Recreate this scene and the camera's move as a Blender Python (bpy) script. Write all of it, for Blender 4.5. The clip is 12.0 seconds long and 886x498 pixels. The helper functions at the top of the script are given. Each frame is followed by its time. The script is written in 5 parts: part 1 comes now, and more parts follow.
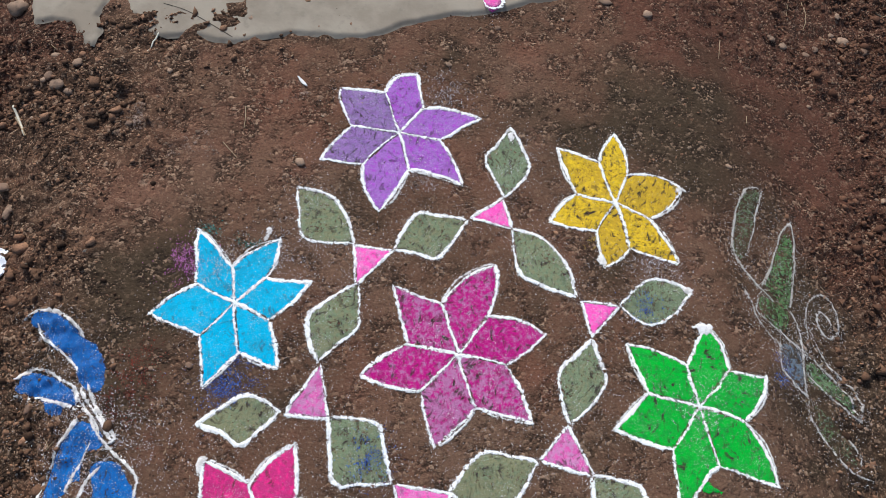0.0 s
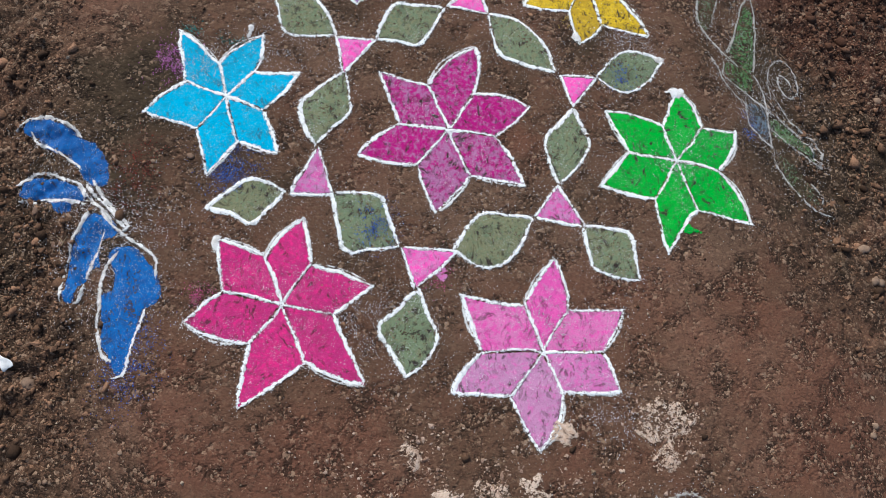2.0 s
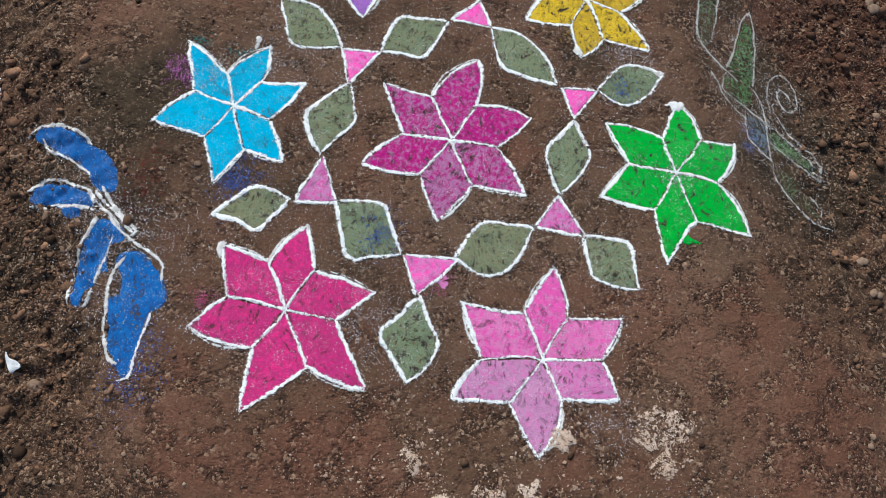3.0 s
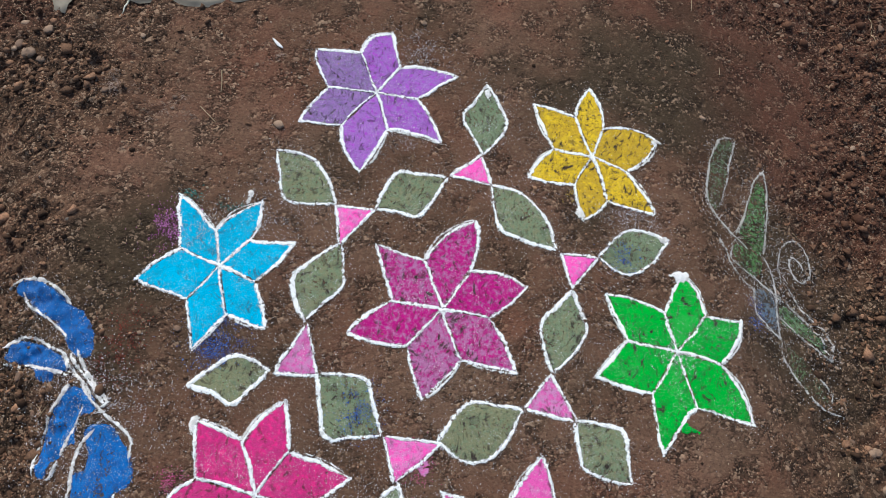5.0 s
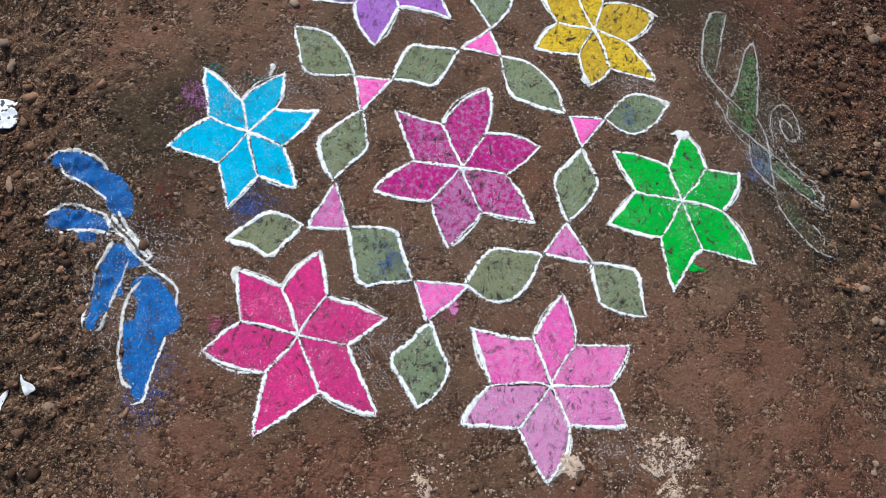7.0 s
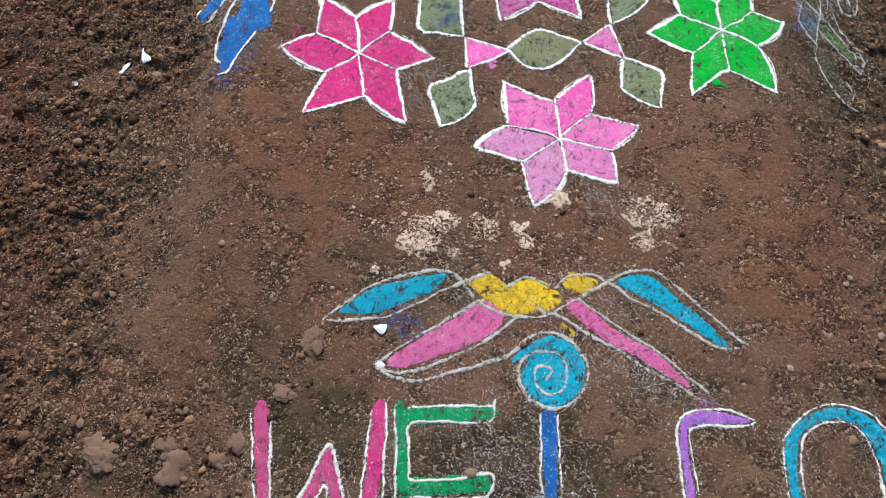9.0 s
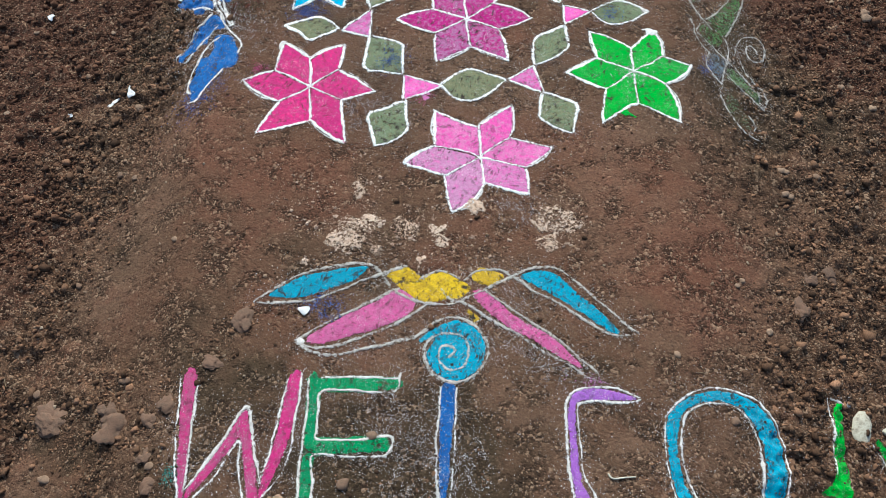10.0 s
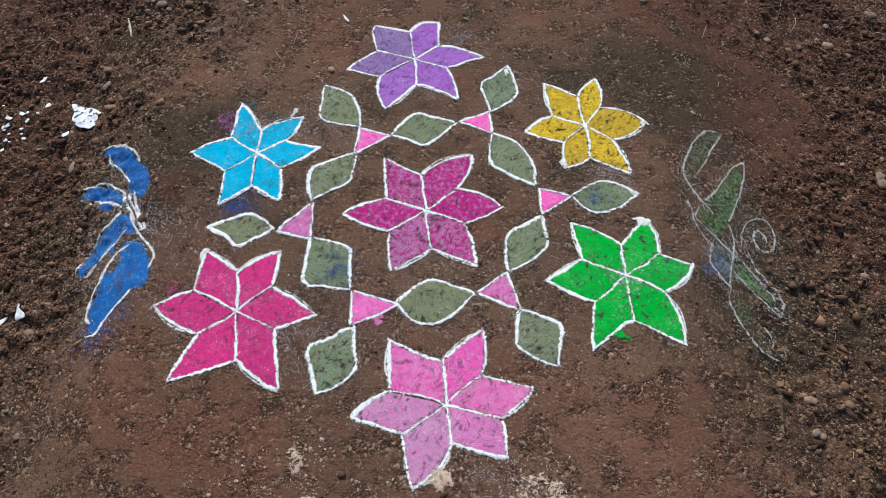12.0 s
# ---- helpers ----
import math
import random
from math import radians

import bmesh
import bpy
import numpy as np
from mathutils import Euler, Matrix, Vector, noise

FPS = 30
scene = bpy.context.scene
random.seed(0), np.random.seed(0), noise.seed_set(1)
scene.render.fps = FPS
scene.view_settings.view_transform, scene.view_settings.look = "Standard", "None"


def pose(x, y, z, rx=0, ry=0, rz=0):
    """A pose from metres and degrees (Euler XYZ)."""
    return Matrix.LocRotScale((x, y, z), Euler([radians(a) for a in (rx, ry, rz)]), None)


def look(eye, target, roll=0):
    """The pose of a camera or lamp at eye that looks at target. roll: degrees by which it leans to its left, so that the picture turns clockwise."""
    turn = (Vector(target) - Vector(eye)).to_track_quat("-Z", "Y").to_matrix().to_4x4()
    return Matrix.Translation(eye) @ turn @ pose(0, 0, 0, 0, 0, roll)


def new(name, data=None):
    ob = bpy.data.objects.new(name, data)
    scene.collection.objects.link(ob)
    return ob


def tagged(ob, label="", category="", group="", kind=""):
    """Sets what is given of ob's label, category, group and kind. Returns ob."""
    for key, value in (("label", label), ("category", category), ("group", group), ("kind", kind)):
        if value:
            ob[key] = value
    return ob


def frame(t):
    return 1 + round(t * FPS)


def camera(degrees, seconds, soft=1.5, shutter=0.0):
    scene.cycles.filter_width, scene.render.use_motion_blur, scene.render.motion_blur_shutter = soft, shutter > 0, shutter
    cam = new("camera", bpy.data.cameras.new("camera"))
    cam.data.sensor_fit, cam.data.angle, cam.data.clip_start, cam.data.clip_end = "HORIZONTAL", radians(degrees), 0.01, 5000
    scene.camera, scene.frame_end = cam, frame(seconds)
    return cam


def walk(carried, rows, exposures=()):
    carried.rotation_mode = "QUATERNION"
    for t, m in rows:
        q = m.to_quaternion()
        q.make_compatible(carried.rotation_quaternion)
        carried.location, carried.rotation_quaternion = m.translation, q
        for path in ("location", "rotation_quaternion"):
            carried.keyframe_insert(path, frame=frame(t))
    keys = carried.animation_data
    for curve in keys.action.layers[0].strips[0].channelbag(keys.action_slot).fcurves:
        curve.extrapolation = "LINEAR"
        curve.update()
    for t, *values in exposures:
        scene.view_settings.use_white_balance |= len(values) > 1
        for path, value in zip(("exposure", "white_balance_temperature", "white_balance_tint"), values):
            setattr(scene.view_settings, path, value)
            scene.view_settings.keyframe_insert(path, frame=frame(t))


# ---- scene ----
cam = camera(60.1, 12.0, soft=0.85)
PATH = [
    (0, (-0.048, -0.578, 1.65), (-0.096, 0.317, -0.137), 11.6),
    (0.5, (-0.024, -0.608, 1.608), (-0.034, 0.186, -0.227), 13.4),
    (1, (-0.031, -0.667, 1.567), (0.009, 0.019, -0.312), 16.2),
    (1.5, (-0.081, -0.797, 1.568), (0.043, -0.113, -0.308), 20.0),
    (2, (-0.082, -0.907, 1.589), (0.047, -0.195, -0.275), 18.9),
    (2.5, (-0.076, -0.943, 1.606), (0.04, -0.2, -0.248), 18.4),
    (3, (-0.069, -0.931, 1.608), (0.036, -0.183, -0.244), 17.3),
    (3.5, (-0.083, -0.853, 1.633), (0.012, -0.076, -0.208), 16.8),
    (3.7, (-0.095, -0.804, 1.636), (-0.012, -0.018, -0.201), 17.0),
    (5.3, (-0.042, -0.6, 1.693), (-0.06, 0.225, -0.129), 11.9),
    (5.5, (-0.042, -0.615, 1.718), (-0.094, 0.198, -0.108), 10.0),
    (6, (-0.049, -0.669, 1.686), (-0.073, 0.119, -0.153), 11.2),
    (6.5, (-0.073, -0.771, 1.649), (-0.087, -0.025, -0.206), 8.9),
    (7, (-0.109, -0.914, 1.642), (0.001, -0.138, -0.198), 17.8),
    (7.2, (-0.121, -0.973, 1.647), (-0.06, -0.201, -0.196), 15.2),
    (8.8, (0.292, -1.547, 1.616), (0.102, -0.72, -0.195), 11.1),
    (9, (0.337, -1.611, 1.624), (0.105, -0.818, -0.197), 8.0),
    (9.5, (0.478, -1.777, 1.612), (0.305, -0.926, -0.19), 11.0),
    (9.7, (0.572, -1.794, 1.584), (0.318, -0.954, -0.213), 7.2),
    (9.8, (0.628, -1.818, 1.569), (0.343, -0.965, -0.218), 6.4),
    (9.9, (0.746, -1.854, 1.685), (0.377, -0.919, -0.044), 3.7),
    (10, (0.742, -1.801, 1.696), (0.315, -0.826, 0.003), 2.4),
    (10.1, (0.719, -1.754, 1.689), (0.296, -0.73, 0.024), 3.3),
    (10.5, (0.539, -1.545, 1.714), (0.151, -0.439, 0.093), 3.9),
    (11, (0.456, -1.331, 1.691), (0.082, -0.181, 0.098), 2.0),
    (11.5, (0.502, -1.23, 1.657), (0.134, -0.104, 0.045), 4.1),
    (12, (0.503, -1.187, 1.645), (0.098, -0.106, 0.012), 3.4),
]
EXPOSURES = [(0, 0.53, 6080, 6), (1.0, 0.38, 6060, 5), (1.5, 0.31, 6040, 4), (2.2, 0.44, 6000, 3), (3.6, 0.38, 6000, 0), (5.6, 0.50, 6000, 3), (7.2, 0.53, 5980, 1), (8.8, 0.62, 6180, 2), (9.5, 1.14, 6080, -7), (9.8, 1.08, 6080, -7), (10.2, 0.44, 6060, 3), (10.6, 0.46, 6040, 1), (12, 0.44, 5980, 1)]
walk(cam, [(t, look(eye, target, roll)) for t, eye, target, roll in PATH], EXPOSURES)

# ---- light: open shade under a bright, hazy sky ----
world = bpy.data.worlds.new("sky")
scene.world = world
world.use_nodes = True
wn, wl = world.node_tree.nodes, world.node_tree.links
sky = wn.new("ShaderNodeTexSky")
sky.sky_type, sky.sun_disc = "NISHITA", False
sky.sun_elevation, sky.sun_rotation = radians(42), radians(-37)
sky.dust_density = 3.0
wl.new(sky.outputs[0], wn["Background"].inputs[0])
wn["Background"].inputs[1].default_value = 0.095
sun_data = bpy.data.lights.new("sun", "SUN")
sun_data.energy, sun_data.angle, sun_data.color = 2.6, radians(12), (1.0, 0.95, 0.89)
sun = new("sun", sun_data)
sun.matrix_world = look((-2.4, 3.2, 3.6), (0, 0, 0))

# ---- lie of the land ----
def lattice(ix, iy, seed):
    n = (ix * 374761393 + iy * 668265263 + seed * 974634777) & 0x7FFFFFFF
    n = ((n ^ (n >> 13)) * 1274126177) & 0x7FFFFFFF
    return ((n ^ (n >> 16)) & 0xFFFF) / 65535.0


def vnoise(x, y, freq, seed):
    """Smooth value noise from 0 to 1."""
    u, v = np.asarray(x) * freq + 1000.0, np.asarray(y) * freq + 1000.0
    i, j = np.floor(u).astype(np.int64), np.floor(v).astype(np.int64)
    f, g = u - i, v - j
    f, g = f * f * (3 - 2 * f), g * g * (3 - 2 * g)
    a = lattice(i, j, seed) * (1 - f) + lattice(i + 1, j, seed) * f
    b = lattice(i, j + 1, seed) * (1 - f) + lattice(i + 1, j + 1, seed) * f
    return a * (1 - g) + b * g


def ramp(v, a, b):
    s = np.clip((np.asarray(v) - a) / (b - a), 0, 1)
    return s * s * (3 - 2 * s)


def loose(x, y):
    """0 on the swept, trodden yard, 1 on the loose crumbly soil round it."""
    x, y = np.asarray(x, float), np.asarray(y, float)
    mid = 0.12 + 0.28 * np.clip(-y - 0.2, 0, 1.2)
    d = np.sqrt(((x - mid) / 0.98) ** 2 + ((y + 0.2) / 1.8) ** 2)
    d = d + 0.34 * (vnoise(x, y, 2.3, 5) - 0.5) + 0.2 * (vnoise(x, y, 6.0, 6) - 0.5)
    d = d - 0.5 * np.exp(-(((x + 0.34) / 0.16) ** 2 + ((y + 1.74) / 0.13) ** 2))
    d = d - 0.3 * np.exp(-(((x + 0.5) / 0.26) ** 2 + ((y + 1.3) / 0.3) ** 2))
    under = ramp(y - 1.13 - 0.43 * x, 0.0, 0.1) * ramp(0.04 + 0.41 * (y - 1.13) - x, 0.0, 0.1) * ramp(x + 1.4, 0.0, 0.1)
    return ramp(d, 0.80, 1.16) * (1 - under)


def ruddy(x, y):
    """Where the outer banks turn to redder earth."""
    n = 0.5 * (vnoise(x, y, 3.5, 15) - 0.5) + 0.25 * (vnoise(x, y, 11, 16) - 0.5)
    return np.clip(ramp(-x - 0.25 * y + n, 1.0, 1.35) + ramp(0.75 * x + 0.6 * y + n, 0.80, 1.12), 0, 1)


WARM = [(0.78, -0.36, 0.34, 0.24), (0.95, -0.62, 0.26, 0.2), (-0.62, 0.52, 0.26, 0.2), (-0.42, -0.80, 0.24, 0.16), (-0.16, -0.74, 0.14, 0.1), (-0.86, 0.22, 0.12, 0.16), (0.0, 0.9, 0.14, 0.08)]
DULL = [(0.3, 0.82, 0.26, 0.14), (0.66, 0.95, 0.36, 0.36), (0.85, 1.2, 0.3, 0.3), (1.05, 0.35, 0.22, 0.5), (-0.72, -0.02, 0.12, 0.2), (-0.95, -0.5, 0.2, 0.4), (0.45, -1.42, 0.36, 0.2), (0.62, 0.62, 0.14, 0.2)]


def warmth(x, y):
    """1 where iron-red earth shows, 0 where the soil is dull olive brown, 0.5 between."""
    n = 0.5 * (vnoise(x, y, 6, 91) - 0.5) + 0.3 * (vnoise(x, y, 19, 92) - 0.5)
    v = 0.5 + n
    for cx, cy, rx, ry in WARM:
        v = v + 0.36 * np.exp(-((x - cx) / rx) ** 2 - ((y - cy) / ry) ** 2)
    for cx, cy, rx, ry in DULL:
        v = v - 0.42 * np.exp(-((x - cx) / rx) ** 2 - ((y - cy) / ry) ** 2)
    return np.clip(v, 0, 1)


def easing(v, w):
    return 0.5 * (v + np.sqrt(v * v + w * w))


def fall(x, y):
    """The yard is crowned: it drops to a low bank on one side and gently on the other."""
    a, b = easing(-(0.85 * x + 0.5 * y) - 0.79, 0.05), easing(0.9 * x + 0.25 * y - 0.66, 0.06)
    return -0.24 * np.tanh(0.62 * a / 0.24) - 0.2 * np.tanh(0.28 * b / 0.2)


def height(x, y):
    x, y = np.asarray(x, float), np.asarray(y, float)
    r = loose(x, y)
    z = 0.014 * (vnoise(x, y, 1.6, 1) - 0.5) + 0.004 * (vnoise(x, y, 8, 2) - 0.5)
    z = z + (0.0016 + 0.016 * r) * (vnoise(x, y, 38, 3) - 0.5)
    z = z + (0.0012 + 0.020 * r) * (vnoise(x, y, 17, 4) - 0.5)
    z = z + (0.0008 + 0.012 * r) * (vnoise(x, y, 75, 7) - 0.5)
    z = z + 0.004 * r
    fade = ramp(np.hypot(x, y), 2.2, 3.2)
    return fall(x, y) + z * (1 - fade) + fade * 0.004 * (vnoise(x, y, 3, 8) - 0.5)


# ---- mesh helpers ----
def mesh_from(name, verts, faces, material, values=None, smooth=True):
    """A mesh from numpy vertices and same-sided faces, with float point attributes."""
    verts, faces = np.asarray(verts, np.float32), np.asarray(faces, np.int32)
    me = bpy.data.meshes.new(name)
    me.vertices.add(len(verts))
    me.vertices.foreach_set("co", verts.ravel())
    n = faces.shape[1]
    me.loops.add(faces.size)
    me.loops.foreach_set("vertex_index", faces.ravel())
    me.polygons.add(len(faces))
    me.polygons.foreach_set("loop_start", np.arange(0, faces.size, n, dtype=np.int32))
    me.polygons.foreach_set("use_smooth", np.full(len(faces), smooth))
    me.update(calc_edges=True)
    me.validate()
    for key, vals in (values or {}).items():
        me.attributes.new(key, "FLOAT", "POINT").data.foreach_set("value", np.asarray(vals, np.float32))
    me.materials.append(material)
    return me


def part(name, me, parent, label=""):
    ob = new(name, me)
    ob.parent = parent
    return tagged(ob, label)


def thing(name, at, label, category, group="", kind=""):
    ob = new(name)
    ob.location = (at[0], at[1], float(height(at[0], at[1])))
    bpy.context.view_layer.update()
    return tagged(ob, label, category, group, kind)


def spline(points, closed=False, step=0.006):
    """A smooth line through a few points."""
    p = [np.array(q, float) for q in points]
    n = len(p)
    out = []
    for i in range(n if closed else n - 1):
        b, c = p[i], p[(i + 1) % n]
        a = p[(i - 1) % n] if closed or i > 0 else 2 * b - c
        d = p[(i + 2) % n] if closed or i < n - 2 else 2 * c - b
        m = max(2, int(np.linalg.norm(c - b) / step))
        for k in range(m):
            s = k / m
            out.append(0.5 * (2 * b + (c - a) * s + (2 * a - 5 * b + 4 * c - d) * s ** 2 + (3 * b - a - 3 * c + d) * s ** 3))
    if not closed:
        out.append(p[-1])
    return np.array(out)


def bowed(a, b, bow, n=9):
    """A line from a to b that swells to its left by bow of its length."""
    a, b = np.array(a, float), np.array(b, float)
    d = b - a
    side = np.array((-d[1], d[0]))
    s = np.linspace(0, 1, n)[:, None]
    return a + d * s + side * bow * 4 * s * (1 - s)


def inside_depth(x, y, poly):
    """How far points lie inside a closed outline; negative outside."""
    best = np.full(x.shape, 1e9)
    inside = np.zeros(x.shape, bool)
    for (ax, ay), (bx, by) in zip(poly, np.roll(poly, -1, axis=0)):
        ex, ey = bx - ax, by - ay
        l2 = ex * ex + ey * ey + 1e-12
        s = np.clip(((x - ax) * ex + (y - ay) * ey) / l2, 0, 1)
        best = np.minimum(best, np.hypot(x - ax - s * ex, y - ay - s * ey))
        if ey != 0:
            cross = ((ay > y) != (by > y)) & (x < (y - ay) / ey * ex + ax)
            inside ^= cross
    return np.where(inside, best, -best)


DRAWN, LINES = [], []


def powder_patch(outline, material, origin, step=0.004, hole=None, lift=0.0016, inset=0.0):
    """A thin drift of powder inside an outline, lying on the soil."""
    poly = np.array(outline)
    DRAWN.append(poly)
    lo, hi = poly.min(0) - 2 * step, poly.max(0) + 2 * step
    xs, ys = np.arange(lo[0], hi[0], step), np.arange(lo[1], hi[1], step)
    gx, gy = np.meshgrid(xs, ys, indexing="ij")
    wob = 0.004 * (vnoise(gx, gy, 60, 21) - 0.5)
    sd = inside_depth(gx, gy, poly)
    if hole is not None:
        sd = np.minimum(sd, -inside_depth(gx, gy, np.array(hole)))
    sd = sd - inset
    ddx, ddy = np.gradient(sd, step)
    edge = -0.0025
    push = np.where(sd < edge, edge - sd, 0)
    gx, gy = gx + ddx * push, gy + ddy * push
    keep = sd > edge
    cell = keep[:-1, :-1] | keep[1:, :-1] | keep[:-1, 1:] | keep[1:, 1:]
    idx = np.arange(gx.size).reshape(gx.shape)
    quads = np.stack([idx[:-1, :-1], idx[1:, :-1], idx[1:, 1:], idx[:-1, 1:]], -1)[cell]
    used, inv = np.unique(quads, return_inverse=True)
    sd2 = np.maximum(sd, edge)
    z = height(gx, gy) + lift * ramp(sd2, edge, 0.006) + 0.0012 * (vnoise(gx, gy, 110, 22) - 0.5)
    v = np.stack([gx.ravel() - origin[0], gy.ravel() - origin[1], z.ravel() - float(height(origin[0], origin[1]))], -1)[used]
    return mesh_from("powder", v, inv.reshape(quads.shape), material, {"depth": (sd2 + wob).ravel()[used]})


def powder_line(points, width, origin, seed=0, closed=False, taper=True, material=None):
    """A trickled ridge of white powder along a line, uneven in width."""
    p = np.array(points)
    LINES.append(p)
    if closed:
        p = np.vstack([p, p[:1]])
    seg = np.linalg.norm(np.diff(p, axis=0), axis=1)
    run = np.concatenate([[0], np.cumsum(seg)])
    n = max(4, int(run[-1] / 0.004))
    s = np.linspace(0, run[-1], n)
    x, y = np.interp(s, run, p[:, 0]), np.interp(s, run, p[:, 1])
    x = x + 0.005 * (vnoise(s, s * 0 + seed * 7.1, 30, 31) - 0.5)
    y = y + 0.005 * (vnoise(s, s * 0 + seed * 3.7, 30, 32) - 0.5)
    tx, ty = np.gradient(x), np.gradient(y)
    ln = np.hypot(tx, ty) + 1e-9
    nx, ny = -ty / ln, tx / ln
    w = width * (0.62 + 0.66 * vnoise(s, s * 0 + seed, 15, 33) + 0.34 * vnoise(s, s * 0 + seed, 80, 34))
    if taper and not closed:
        w = w * (0.45 + 0.55 * ramp(np.minimum(s, run[-1] - s), 0, 0.012))
    across = np.array([-2.0, -1.2, -0.6, 0.0, 0.6, 1.2, 2.0])
    rise = np.array([0.0, 0.45, 0.9, 1.0, 0.9, 0.45, 0.0])
    gx = x[:, None] + nx[:, None] * w[:, None] * across
    gy = y[:, None] + ny[:, None] * w[:, None] * across
    z = height(gx, gy) + 0.0010 + rise * (0.0009 + 0.0016 * vnoise(gx, gy, 160, 35))
    w2 = w * (0.66 + 0.7 * vnoise(s, s * 0 + seed * 1.3, 11, 36))
    depth = 1.05 * w2[:, None] - np.abs(across)[None, :] * w[:, None]
    idx = np.arange(gx.size).reshape(gx.shape)
    quads = np.stack([idx[:-1, :-1], idx[1:, :-1], idx[1:, 1:], idx[:-1, 1:]], -1).reshape(-1, 4)
    v = np.stack([gx.ravel() - origin[0], gy.ravel() - origin[1], z.ravel() - float(height(origin[0], origin[1]))], -1)
    return mesh_from("line", v, quads, material or WHITE, {"depth": depth.ravel()})


# ---- materials ----
def node_mat(name):
    m = bpy.data.materials.new(name)
    m.use_nodes = True
    t = m.node_tree
    return m, t.nodes, t.links, t.nodes["Principled BSDF"]


def n_noise(nodes, links, vec, scale, detail=4, rough=0.6):
    n = nodes.new("ShaderNodeTexNoise")
    n.inputs["Scale"].default_value, n.inputs["Detail"].default_value, n.inputs["Roughness"].default_value = scale, detail, rough
    links.new(vec, n.inputs["Vector"])
    return n.outputs["Fac"]


def n_math(nodes, links, op, a, b=None, c=None, clamp=False):
    n = nodes.new("ShaderNodeMath")
    n.operation, n.use_clamp = op, clamp
    for i, v in enumerate((a, b, c)):
        if v is None:
            continue
        if isinstance(v, (int, float)):
            n.inputs[i].default_value = v
        else:
            links.new(v, n.inputs[i])
    return n.outputs[0]


def n_range(nodes, links, v, a, b, lo=0.0, hi=1.0):
    n = nodes.new("ShaderNodeMapRange")
    n.interpolation_type = "SMOOTHSTEP"
    for i, q in ((1, a), (2, b), (3, lo), (4, hi)):
        n.inputs[i].default_value = q
    links.new(v, n.inputs[0])
    return n.outputs[0]


def n_mix(nodes, links, fac, a, b, blend="MIX"):
    n = nodes.new("ShaderNodeMix")
    n.data_type, n.blend_type = "RGBA", blend
    for sock, v in ((n.inputs[0], fac), (n.inputs[6], a), (n.inputs[7], b)):
        if isinstance(v, (int, float)):
            sock.default_value = v
        elif isinstance(v, tuple):
            sock.default_value = (*v, 1)
        else:
            links.new(v, sock)
    return n.outputs[2]


def n_bump(nodes, links, h, strength, dist, bsdf, normal=None):
    n = nodes.new("ShaderNodeBump")
    n.inputs["Strength"].default_value, n.inputs["Distance"].default_value = strength, dist
    links.new(h, n.inputs["Height"])
    if normal:
        links.new(normal, n.inputs["Normal"])
    links.new(n.outputs[0], bsdf.inputs["Normal"])
    return n.outputs[0]


def where(nodes):
    return nodes.new("ShaderNodeNewGeometry").outputs["Position"]


def n_cells(nodes, links, vec, scale):
    """Crumbs: a random tone for each cell, and the distance from its middle."""
    v = nodes.new("ShaderNodeTexVoronoi")
    v.inputs["Scale"].default_value = scale
    links.new(vec, v.inputs["Vector"])
    sep = nodes.new("ShaderNodeSeparateColor")
    links.new(v.outputs["Color"], sep.inputs[0])
    return sep.outputs[0], v.outputs["Distance"]


